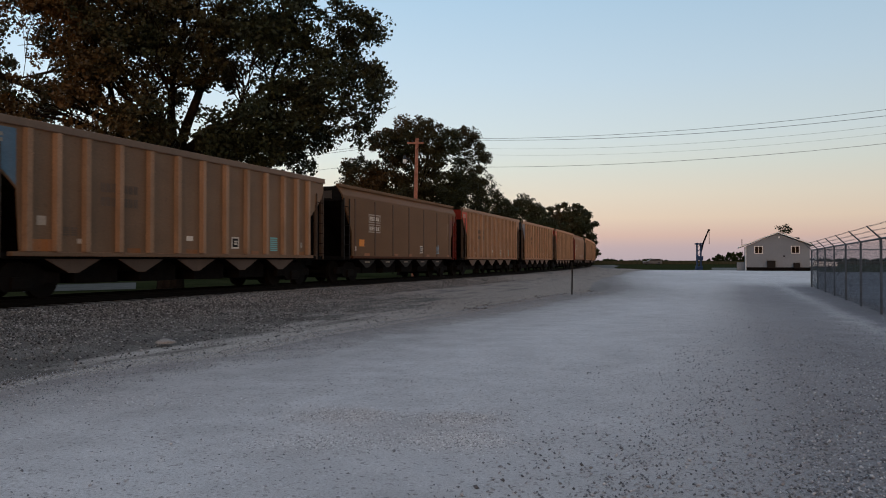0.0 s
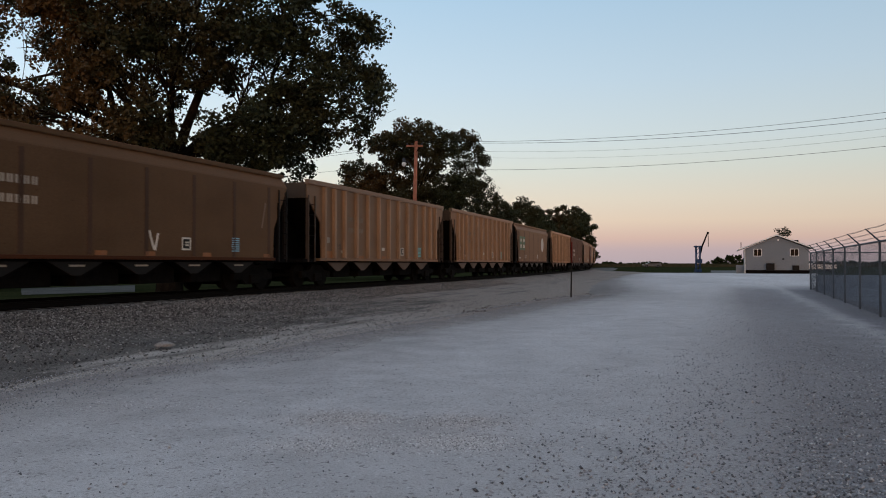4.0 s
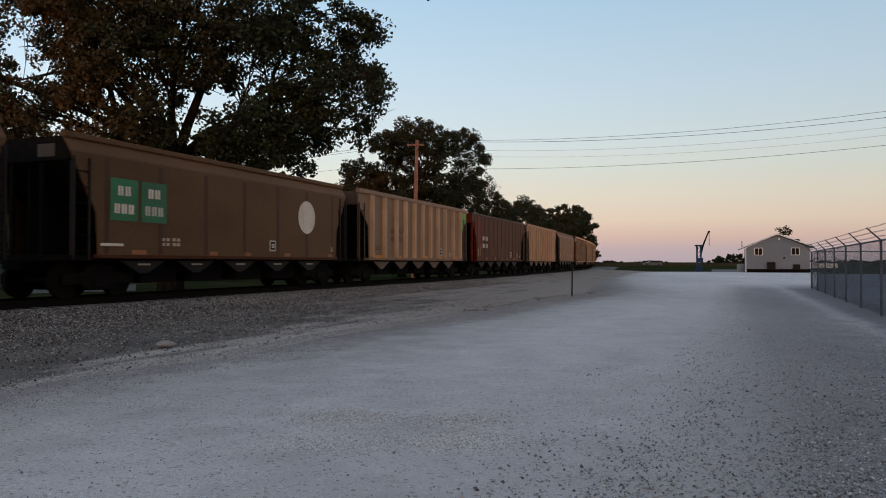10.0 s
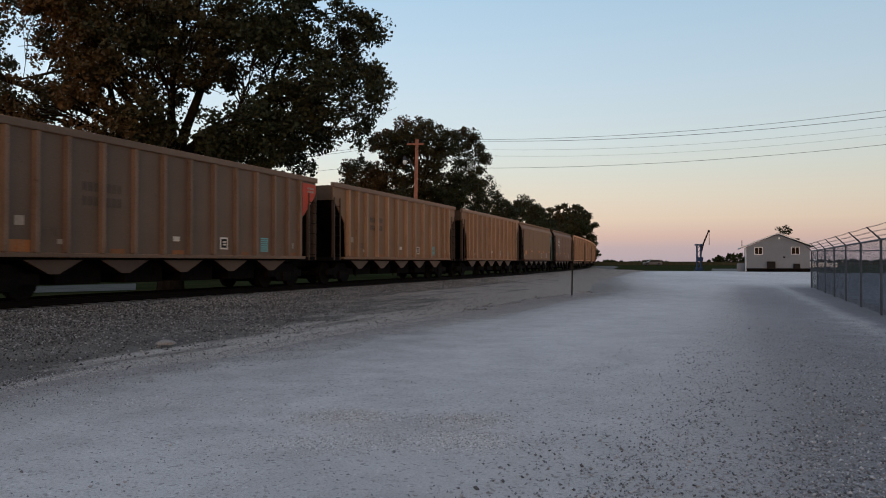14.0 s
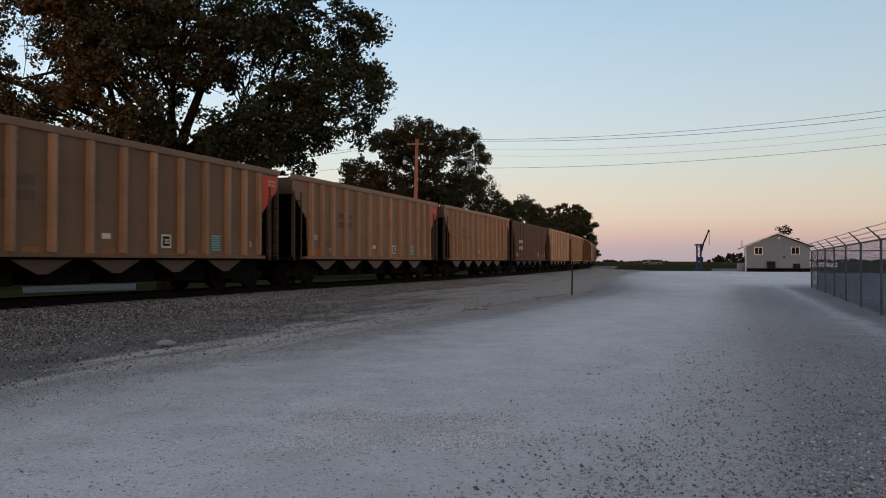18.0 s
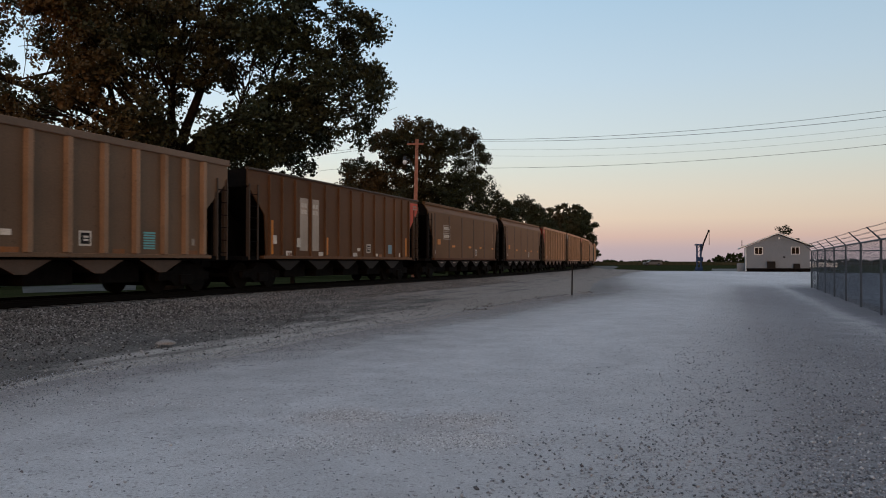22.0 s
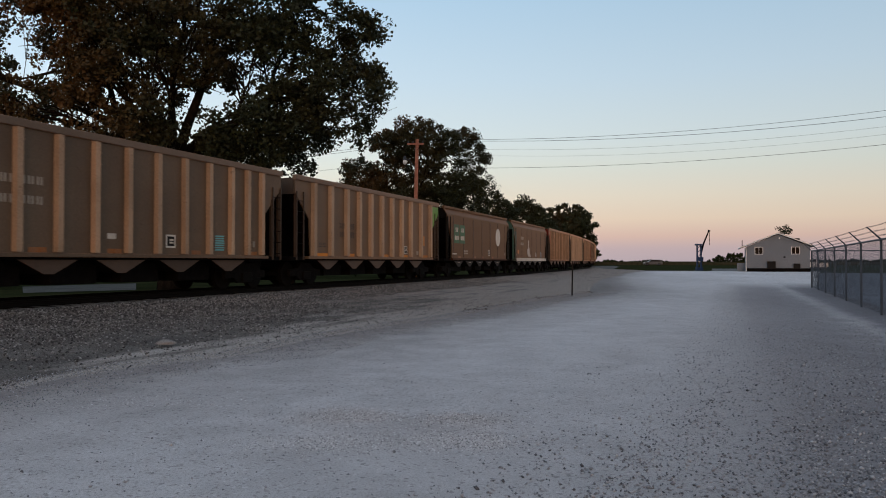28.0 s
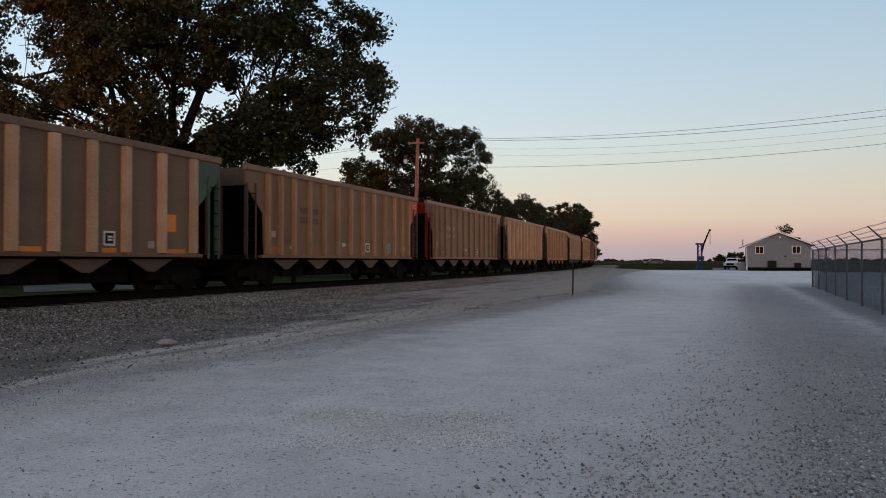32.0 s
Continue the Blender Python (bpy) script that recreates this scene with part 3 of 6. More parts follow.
def yard_stones():
    spots, sizes = [], []
    for _ in range(190000):
        y = 3.6 + 26 * rng.random() ** 2.0
        x = rng.uniform(-0.62, 0.66) * y
        off = x * ACROSS.x + y * ACROSS.y
        k = 0.52 + 0.26 * noise.noise(Vector((off * 1.1, y * 0.07, 2.0))) + 0.22 * noise.noise(Vector((off * 2.3, y * 0.45, 7.0)))
        k += 0.26 * min(max((off + 1.4) / 1.6, -0.4), 1.0)
        k -= 0.2 * min(max((-0.6 - off) / 1.2, 0.0), 1.0)
        k -= 0.022 * max(y - 8.0, 0.0)
        k = min(k, 0.86)
        if rng.random() > max(k, 0.31 if y < 9 else 0.2) ** 3.4 * 0.9 or off < -8.2:
            continue
        r = (rng.uniform(0.004, 0.0145) if off > -1.6 else rng.uniform(0.003, 0.011)) * (1.0 if rng.random() < 0.94 else 1.6)
        spots.append((x, y, 0.012 + r * 0.45 + 0.012 * noise.noise(Vector((x * 0.3, y * 0.3, 0)))))
        sizes.append(r)
    # patches where the finer gravel lies bare
    grit_at, grit_r = [], []
    for px, py, wide, deep, many in ((-0.90, 6.9, 0.26, 0.17, 1300), (-0.86, 5.85, 0.32, 0.18, 1500), (0.14, 5.95, 0.24, 0.17, 1500), (0.20, 6.75, 0.24, 0.17, 1000), (-2.9, 7.6, 0.5, 0.2, 300), (-0.4, 6.0, 0.6, 0.3, 700)):
        for _ in range(many):
            r = rng.uniform(0.0045, 0.011)
            grit_at.append((px + rng.normal(0, wide), py + rng.normal(0, deep), 0.012 + r * 0.4))
            grit_r.append(r)
    stones("gravel_grit", grit_at, grit_r, GRIT, "patches of bare pale gravel on the yard")
    # the same loose stones go on behind and beside the viewpoint
    for _ in range(14000):
        x, y = rng.uniform(-9, 7), rng.uniform(-14, 9)
        off = x * ACROSS.x + y * ACROSS.y
        if off < -7.4 or (y > 3.4 and abs(x) < 0.66 * y):
            continue
        r = rng.uniform(0.004, 0.012)
        spots.append((x, y, 0.012 + r * 0.3))
        sizes.append(r)
    for _ in range(19000):
        a = rng.uniform(2, 34)
        b = rough_edge(a) - 0.35 + 1.7 * rng.random() ** 1.6
        p = yard_at(a, b)
        r = rng.uniform(0.004, 0.013)
        spots.append((p.x, p.y, 0.02 + r * 0.3))
        sizes.append(r)
    stones("loose_stones", spots, sizes, PEBBLE, "small loose limestone and brown stones on the yard")


def clods():
    """Dark clods and weeds along the ragged edge of the gravel."""
    spots, sizes = [], []
    for _ in range(150):
        a = rng.uniform(19, 35.5)
        p = yard_at(a, rough_edge(a) - 0.15 + rng.normal(0, 0.22))
        if noise.noise(Vector((a * 0.9, 4.0, 0.0))) < -0.05:
            continue
        r = rng.uniform(0.012, 0.04)
        spots.append((p.x, p.y, 0.03 + r * 0.25))
        sizes.append(r)
    stones("earth_clods", spots, sizes, CLOD, "dark clods of earth along the edge of the gravel")


ground_sheet()
yard()
compound()
clods()
bed()
ballast_stones()
yard_stones()


def pale_stone():
    p = (-3.35, 12.75)
    bm = bmesh.new()
    bmesh.ops.create_icosphere(bm, subdivisions=2, radius=1.0)
    for v in bm.verts:
        k = 1 + 0.3 * noise.noise(v.co * 1.3 + Vector((4, 0, 0)))
        v.co = Vector((v.co.x * 0.16 * k, v.co.y * 0.13 * k, max(v.co.z, -0.2) * 0.065 * k))
    me = bpy.data.meshes.new("flat_stone")
    bm.to_mesh(me)
    bm.free()
    me.materials.append(SLAB)
    ob = new("flat_stone", me)
    ob.location = (p[0] - 1.2, p[1] - 0.15, 0.06)
    tagged(ob, "flat pale limestone slab lying on dirty ballast", "stone")


pale_stone()

# ---- railway track ----


def rails():
    prof = [(-0.075, -0.17), (0.075, -0.17), (0.075, -0.155), (0.012, -0.13), (0.012, -0.05), (0.036, -0.035), (0.036, 0.0), (-0.036, 0.0), (-0.036, -0.035), (-0.012, -0.05), (-0.012, -0.13), (-0.075, -0.155)]
    track = thing("railway_track", pose(0, 0, 0), "single railway track with rusty rails on wooden sleepers", "railway track", kind="structure")
    for side_lat in (-0.75, 0.75):
        steps = [-760, -400, -160, -100, -50] + [-30 + 4 * k for k in range(110)] + [410 + 10 * k for k in range(54)]
        verts, faces, w = [], [], len(prof)
        for s in steps:
            for u, v in prof:
                p = along(s, side_lat + u, RAIL_Z + v)
                verts.append(tuple(p))
        for j in range(len(steps) - 1):
            for i in range(w):
                k = (i + 1) % w
                faces.append((j * w + i, (j + 1) * w + i, (j + 1) * w + k, j * w + k))
        ob = new("rail", sheet_mesh("rail", verts, faces, STEEL, False))
        ob.parent = track
    bm = box(-0.115, 0.115, -1.3, 1.3, -0.18, 0.0, 0.012)
    me = bpy.data.meshes.new("sleeper")
    bm.to_mesh(me)
    bm.free()
    me.materials.append(BARK)
    for k in range(150):
        s = -16 + 0.55 * k
        ob = new("sleeper", me)
        ob.parent = track
        ob.matrix_basis = Matrix.Translation(along(s, 0, RAIL_Z - 0.165)) @ pose(0, 0, 0, 0, 0, heading(s))


rails()

# ---- trees ----


def limb_points(p, q, bend, steps):
    p, q = Vector(p), Vector(q)
    out = []
    for k in range(steps + 1):
        t = k / steps
        v = p.lerp(q, t)
        w = math.sin(math.pi * t) * bend
        out.append(v + Vector((noise.noise(v * 0.7) * w, noise.noise(v * 0.7 + Vector((9, 0, 0))) * w, w * 0.35)))
    return out


def leaf_cloud(centres, radii, count, size, flat=0.75):
    """Leaf blades gathered in clumps: kite-shaped, each turned its own way."""
    n = len(centres) * count
    c = np.repeat(np.asarray(centres, float), count, 0)
    r = np.repeat(np.asarray(radii, float), count)
    d = rng.normal(0, 1, (n, 3))
    d /= np.linalg.norm(d, axis=1)[:, None]
    c = c + d * (r * rng.random(n) ** 0.5)[:, None] * np.array([1, 1, flat])
    u = rng.normal(0, 1, (n, 3))
    u[:, 2] -= 0.4
    u /= np.linalg.norm(u, axis=1)[:, None]
    v = np.cross(u, rng.normal(0, 1, (n, 3)))
    v /= np.linalg.norm(v, axis=1)[:, None] + 1e-6
    w = np.cross(u, v)
    k = (size * rng.uniform(0.6, 1.3, n))[:, None]
    a, b = c - u * k * 0.55, c + u * k * 0.6
    l, rr = c + v * k * 0.42 + w * k * 0.12, c - v * k * 0.42 + w * k * 0.12
    return np.stack([a, l, b, rr], 1).reshape(-1, 3)


def tree(name, base, fork_z, trunk_r, lobes, clumps, leaves, size, material, label, clump_r=0.7, lean=(0, 0), gaps=()):
    """base on the ground; lobes are (x, y, z, radius) about the base; gaps are thin places (x, z, half width, half height, share of the leaves lost)."""
    t = thing(name, Matrix.Translation(base), label, "tree")
    top = Vector((lean[0], lean[1], fork_z))
    part("trunk", chain([Vector((0, 0, -0.1)), Vector((lean[0] * 0.2, 0, fork_z * 0.35)), Vector((lean[0] * 0.6, lean[1] * 0.6, fork_z * 0.7)), top],
                        [trunk_r * 1.35, trunk_r, trunk_r * 0.88, trunk_r * 0.8], 12), BARK, t)
    centres, radii = [], []
    for i, (x, y, z, r) in enumerate(lobes):
        mid = Vector((x, y, z))
        main = i % 4 == 0 or i == 0
        if main:
            start, thick = top, 0.36
        else:
            near = min((Vector(q[:3]) for j, q in enumerate(lobes) if j % 4 == 0), key=lambda q: (q - mid).length)
            start, thick = top.lerp(near, 0.55), 0.14
        pts = limb_points(start, mid, 0.9, 5)
        thick *= min(1.0, 0.25 + r / 3.2)
        bm = chain(pts, [trunk_r * thick * (1 - 0.78 * k / 5) for k in range(6)], 7)
        for _ in range(int(3 + 1.5 * r)):
            k = rng.integers(2, 6)
            d = Vector(rng.normal(0, 1, 3)).normalized()
            d.z = abs(d.z) * 0.6 - 0.15
            tip = mid + d * r * 0.85
            tw = limb_points(pts[k], tip, 0.35, 3)
            stout = trunk_r * 0.12 * min(1.0, 0.12 + r / 3.0)
            for j in range(3):
                add_rod(bm, tw[j], tw[j + 1], stout * (1 - 0.3 * j), stout * (0.7 - 0.3 * j) + 0.006, 5)
        part("limb", bm, BARK, t)
        for _ in range(max(7, int(clumps * (r / 3.0) ** 2))):
            d = rng.normal(0, 1, 3)
            d /= np.linalg.norm(d)
            q = r * rng.random() ** 0.42
            c = np.array((x, y, z)) + d * q * np.array([1, 1, 0.85])
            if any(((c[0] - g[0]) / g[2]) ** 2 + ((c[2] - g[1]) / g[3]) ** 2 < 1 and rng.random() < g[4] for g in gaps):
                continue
            centres.append(c)
            radii.append(clump_r * rng.uniform(0.55, 1.25))
    ob = new("crown", soup("crown", leaf_cloud(centres, radii, leaves, size), 4, material))
    ob.parent = t
    return t


def lobes_at(x0, spec, spread):
    """Lobes of a crown about a trunk at x0: sideways and up in metres, radius."""
    out = []
    for i, (x, z, r) in enumerate(spec):
        out.append((x - x0, spread * math.sin(2.4 * i + 1.0), z, r))
    return out


# the great maple behind the train
M1 = [(-21.5, 13.2, 3.0), (-17.6, 14.2, 3.3), (-17.9, 10.6, 2.5), (-13.7, 13.3, 3.6), (-14.2, 9.4, 2.8), (-9.9, 13.4, 3.2), (-10.4, 9.8, 2.7),
      (-6.9, 13.6, 2.5), (-5.9, 12.6, 1.6), (-6.7, 10.4, 2.3), (-4.6, 10.9, 1.3), (-8.2, 8.3, 2.0), (-21.3, 8.7, 2.4), (-17.0, 17.7, 3.9),
      (-11.3, 18.0, 4.0), (-7.4, 15.9, 2.5), (-12.0, 7.2, 2.0), (-5.2, 8.9, 1.5), (-6.2, 7.8, 1.3), (-4.6, 8.3, 0.9), (-24.0, 11.5, 2.4), (-17.0, 7.6, 2.1), (-19.6, 8.8, 2.2), (-13.0, 10.6, 2.6), (-15.2, 7.0, 1.9), (-9.6, 7.2, 1.7), (-22.5, 7.0, 2.0), (-10.6, 6.7, 1.7), (-8.0, 7.1, 1.5), (-7.0, 8.6, 1.6)]
M1 += [(-20.0, 14.8, 2.0), (-19.0, 12.2, 1.8), (-21.0, 11.0, 1.8), (-3.5, 12.9, 0.8), (-3.5, 11.9, 0.7), (-3.5, 10.6, 0.9), (-19.4, 15.6, 1.6), (-16.0, 15.4, 1.8), (-3.2, 9.6, 0.7), (-3.9, 11.6, 0.7), (-4.3, 9.3, 0.9), (-4.0, 13.3, 0.5), (-3.8, 10.4, 0.7), (-5.0, 13.6, 0.8), (-4.7, 13.0, 0.7), (-9.4, 9.0, 2.0), (-7.6, 9.6, 2.0)]
FRONT = [(3.2, -3.4, 8.0, 2.0), (6.0, -3.4, 8.7, 2.1), (-0.3, -3.6, 8.2, 1.8), (7.8, -3.0, 9.8, 1.7), (4.8, -3.2, 10.8, 2.0), (-3.9, -3.4, 9.0, 1.9), (6.6, -2.6, 8.0, 1.7), (-1.6, -3.4, 11.4, 2.0), (3.6, -3.4, 6.9, 1.3), (5.6, -3.2, 6.8, 1.2), (-1.4, -3.0, 14.0, 2.2), (2.2, -3.0, 15.6, 2.2), (-4.6, -3.0, 14.6, 2.0), (0.4, -3.2, 6.4, 1.2), (-2.6, -3.2, 6.9, 1.4),
         (3.6, -3.0, 13.2, 2.0), (5.9, -2.8, 12.4, 1.7), (0.8, -3.0, 13.0, 1.6), (7.2, -2.6, 12.0, 1.4), (-2.2, -2.0, 10.4, 1.2), (0.2, -2.0, 12.2, 1.2), (-1.8, -2.4, 8.6, 1.0),
         (-3.3, -3.0, 13.4, 1.6), (-1.2, -2.0, 12.5, 1.4), (0.6, -2.6, 14.8, 1.5), (-5.0, -2.5, 14.4, 1.3), (9.9, -0.6, 12.5, 1.0), (10.4, -0.2, 13.2, 0.7)]
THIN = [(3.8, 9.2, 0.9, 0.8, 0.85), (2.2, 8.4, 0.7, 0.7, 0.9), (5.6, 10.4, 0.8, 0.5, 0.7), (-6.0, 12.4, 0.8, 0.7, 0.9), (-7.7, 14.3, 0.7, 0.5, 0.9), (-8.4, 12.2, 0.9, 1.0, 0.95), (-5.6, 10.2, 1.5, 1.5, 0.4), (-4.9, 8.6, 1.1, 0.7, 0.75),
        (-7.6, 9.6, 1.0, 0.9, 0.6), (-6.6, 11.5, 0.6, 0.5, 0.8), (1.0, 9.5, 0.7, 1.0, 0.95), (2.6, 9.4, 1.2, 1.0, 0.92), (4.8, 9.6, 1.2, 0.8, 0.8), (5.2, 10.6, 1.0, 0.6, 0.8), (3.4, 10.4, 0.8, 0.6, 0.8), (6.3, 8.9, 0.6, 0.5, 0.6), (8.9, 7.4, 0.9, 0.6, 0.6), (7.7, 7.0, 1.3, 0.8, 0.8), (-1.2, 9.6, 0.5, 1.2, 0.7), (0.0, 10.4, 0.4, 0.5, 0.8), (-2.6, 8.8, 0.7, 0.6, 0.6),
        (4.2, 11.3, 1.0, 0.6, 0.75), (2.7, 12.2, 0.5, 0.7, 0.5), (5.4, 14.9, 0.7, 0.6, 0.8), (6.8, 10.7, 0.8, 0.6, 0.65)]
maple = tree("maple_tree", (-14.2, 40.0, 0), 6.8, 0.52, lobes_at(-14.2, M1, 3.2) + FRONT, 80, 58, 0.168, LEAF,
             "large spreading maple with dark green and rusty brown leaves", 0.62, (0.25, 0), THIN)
for way, r in ((((0.2, 0, 6.6), (0.9, -0.3, 8.4), (1.7, -0.6, 10.2), (2.3, -0.8, 12.4), (2.9, -0.8, 15.0)), 0.32), (((0.1, 0, 6.5), (0.1, -0.4, 8.6), (0.3, -0.6, 11.0), (0.9, -0.5, 14.0)), 0.28),
               (((0, 0, 6.0), (-1.4, -0.4, 7.4), (-2.7, -0.6, 9.2), (-3.2, -0.6, 11.4), (-3.7, -0.4, 14.0)), 0.26), (((-3.0, -0.6, 10.4), (-4.4, -0.6, 11.3), (-5.8, -0.6, 11.2), (-7.8, -0.5, 10.8)), 0.15),
               (((0.3, 0, 6.8), (2.4, 0.2, 8.2), (5.0, 0.2, 9.8), (8.2, 0.0, 11.6)), 0.2)):
    part("limb", chain([Vector(p) for p in way], [r * (1 - 0.72 * k / (len(way) - 1)) for k in range(len(way))], 8), BARK, maple)
for p, q, r in (((10.0, -0.5, 9.3), (11.2, -0.6, 9.1), 0.02), ((11.2, -0.6, 9.1), (11.8, -0.6, 9.35), 0.012), ((10.6, -0.5, 9.2), (11.1, -0.6, 8.75), 0.012), ((10.9, -0.5, 9.15), (10.95, -0.6, 9.6), 0.01)):
    part("bare_twig", rod(p, q, r, r * 0.5, 5), BARK, maple)
M2 = [(-25.0, 10.6, 1.2), (-25.0, 17.2, 1.5), (-27.2, 17.0, 1.6), (-23.4, 18.0, 1.2), (-26.5, 9.0, 3.2), (-29.5, 12.0, 3.3), (-29.0, 15.0, 2.6), (-24.0, 6.0, 2.5), (-30.0, 7.0, 3.0)]
tree("maple_tree", (-27.0, 46.0, 0), 3.5, 0.35, lobes_at(-27.0, M2, 2.0), 80, 40, 0.24, LEAF,
     "broad maple with rusty orange leaves beside the great maple", 0.8)
# the round tree behind the utility pole, and those that follow the bend
M3 = [(-8.6, 10.6, 2.2), (-5.6, 13.0, 2.1), (-3.2, 13.6, 2.8), (-4.6, 10.0, 3.6), (-0.6, 12.6, 2.5), (-8.2, 7.8, 2.9), (-1.0, 8.6, 3.3), (1.6, 8.6, 2.6), (-10.4, 8.4, 1.9), (-4.5, 6.5, 3.0)]
tree("round_tree", (-4.2, 78.0, 0), 3.6, 0.4, lobes_at(-4.2, M3, 2.6), 95, 95, 0.19, LEAF,
     "rounded broadleaf tree with olive and brownish leaves behind a utility pole", 0.75)
M4 = [(2.4, 14.4, 1.5), (3.6, 12.8, 1.2), (3.6, 10.0, 1.9), (4.9, 8.6, 1.6), (1.9, 15.3, 0.7), (3.2, 15.2, 0.7), (4.1, 14.3, 0.7), (4.4, 12.4, 0.7), (6.2, 6.6, 2.4), (3.0, 7.0, 2.6), (2.4, 11.6, 1.5)]
tree("tall_tree", (3.6, 84.0, 0), 4.2, 0.3, lobes_at(3.6, M4, 1.6), 62, 85, 0.19, LEAF2, "slender dark green tree with a loose open crown", 0.7)
M5 = [(9.6, 9.0, 2.0), (12.0, 9.4, 2.2), (14.4, 8.6, 1.9), (10.5, 6.4, 2.8), (13.5, 6.0, 2.8), (7.0, 8.0, 2.2), (16.0, 6.4, 2.0)]
tree("roadside_tree", (11.5, 118.0, 0), 3.0, 0.3, lobes_at(11.5, M5, 2.2), 85, 85, 0.24, LEAF2, "dark green bushy tree beyond the train", 0.85)
M6 = [(45.0, 17.8, 4.0), (49.6, 19.2, 4.2), (55.4, 18.4, 4.0), (58.3, 14.5, 3.2), (52.7, 14.0, 6.4), (46.3, 12.8, 6.0), (59.5, 9.2, 3.4), (60.3, 4.6, 2.6), (39.3, 14.8, 4.5)]
tree("roadside_tree", (51.7, 310.0, 0.45), 6.0, 0.6, lobes_at(51.7, M6 + [(43.0, 21.6, 1.2), (46.2, 22.6, 1.1), (49.8, 23.6, 1.2), (53.0, 22.6, 1.2), (56.4, 22.8, 1.1), (58.8, 19.6, 1.2), (60.8, 15.2, 1.2)], 4.5), 34, 40, 0.62, LEAF2, "tall dark feathery tree at the end of the tree row", 1.25)
M7 = [(-9.6, 6.9, 1.1), (-9.0, 8.0, 0.9), (-10.2, 8.2, 1.0), (-9.6, 5.2, 1.2)]
tree("young_tree", (-9.8, 50.0, 0), 2.6, 0.12, lobes_at(-9.8, M7, 0.6), 90, 30, 0.2, LEAF, "small tree with thin orange-tinted leaves", 0.5)
M8 = [(53.6, 6.5, 0.7), (54.4, 6.8, 0.6), (54.0, 5.8, 0.8), (54.9, 6.2, 0.5)]
tree("yard_tree", (53.2, 119.8, 0.0), 4.6, 0.14, lobes_at(54.0, M8, 0.4), 60, 16, 0.2, LEAF2, "small dark tree rising behind the house roof", 0.45)

# ---- far fields and woods ----


def field():
    bm = bmesh.new()
    verts, faces = [], []
    xs = [-200 + 12 * k for k in range(90)]
    ys = [205, 240, 320, 600, 1500]
    for y in ys:
        for x in xs:
            verts.append((x, y, 1.35 + 0.12 * noise.noise(Vector((x * 0.1, y * 0.05, 0))) + (y - 205) * 0.0004))
    w = len(xs)
    faces = [(j * w + i, j * w + i + 1, (j + 1) * w + i + 1, (j + 1) * w + i) for j in range(len(ys) - 1) for i in range(w - 1)]
    low = len(verts)
    for x in xs:
        verts.append((x, 204.6, 0.5))
    faces += [(low + i, low + i + 1, i + 1, i) for i in range(w - 1)]
    bm.free()
    tagged(new("bean_field", sheet_mesh("bean_field", verts, faces, FIELD)), "dark green and tan crop field at the horizon", "field", kind="stuff")


field()


def far_woods(name, x0, x1, y, tall, label):
    centres, radii = [], []
    n = int((x1 - x0) / 1.1)
    for k in range(n):
        x = x0 + (x1 - x0) * k / n
        h = tall * (0.55 + 0.45 * noise.noise(Vector((x * 0.09, y, 0)))) * min(1.0, 4 * min(k + 1, n - k) / n)
        for q in range(3):
            centres.append((x + rng.normal(0, 0.6), y + rng.normal(0, 2), 0.7 + h * (q + 0.4) / 3))
            radii.append(max(h * 0.3, 0.5))
    ob = new(name, soup(name, leaf_cloud(centres, radii, 26, 0.9), 4, HEDGE))
    tagged(ob, label, "woods", kind="stuff")


far_woods("far_woods", 103, 136, 300, 7.0, "dark clump of woods on the horizon")
far_woods("far_woods", 100, 125, 420, 3.0, "low dark tree line on the horizon")
far_woods("far_woods", 62, 72, 300, 2.0, "small dark bushes on the horizon")
far_woods("far_woods", 79, 82, 300, 2.4, "single small dark bush on the horizon")
# unseen bushes added to keep sky out of the gaps between wagons
far_woods("backdrop_bushes", -85, -19, 74, 13.0, "dark backdrop trees and bushes added behind the railway")
far_woods("backdrop_bushes", -78, -26, 68, 17.0, "tall dark backdrop bushes added behind the railway")
far_woods("backdrop_bushes", -60, -15, 63, 9.5, "dense dark backdrop bushes added behind the railway")
far_woods("backdrop_bushes", -22, 2, 72, 4.6, "dark backdrop bushes added on the lawn behind the railway")
far_woods("far_woods", 135, 300, 330, 3.2, "low dark tree line beyond the fence")

# ---- utility pole with street lamp, and its wires ----


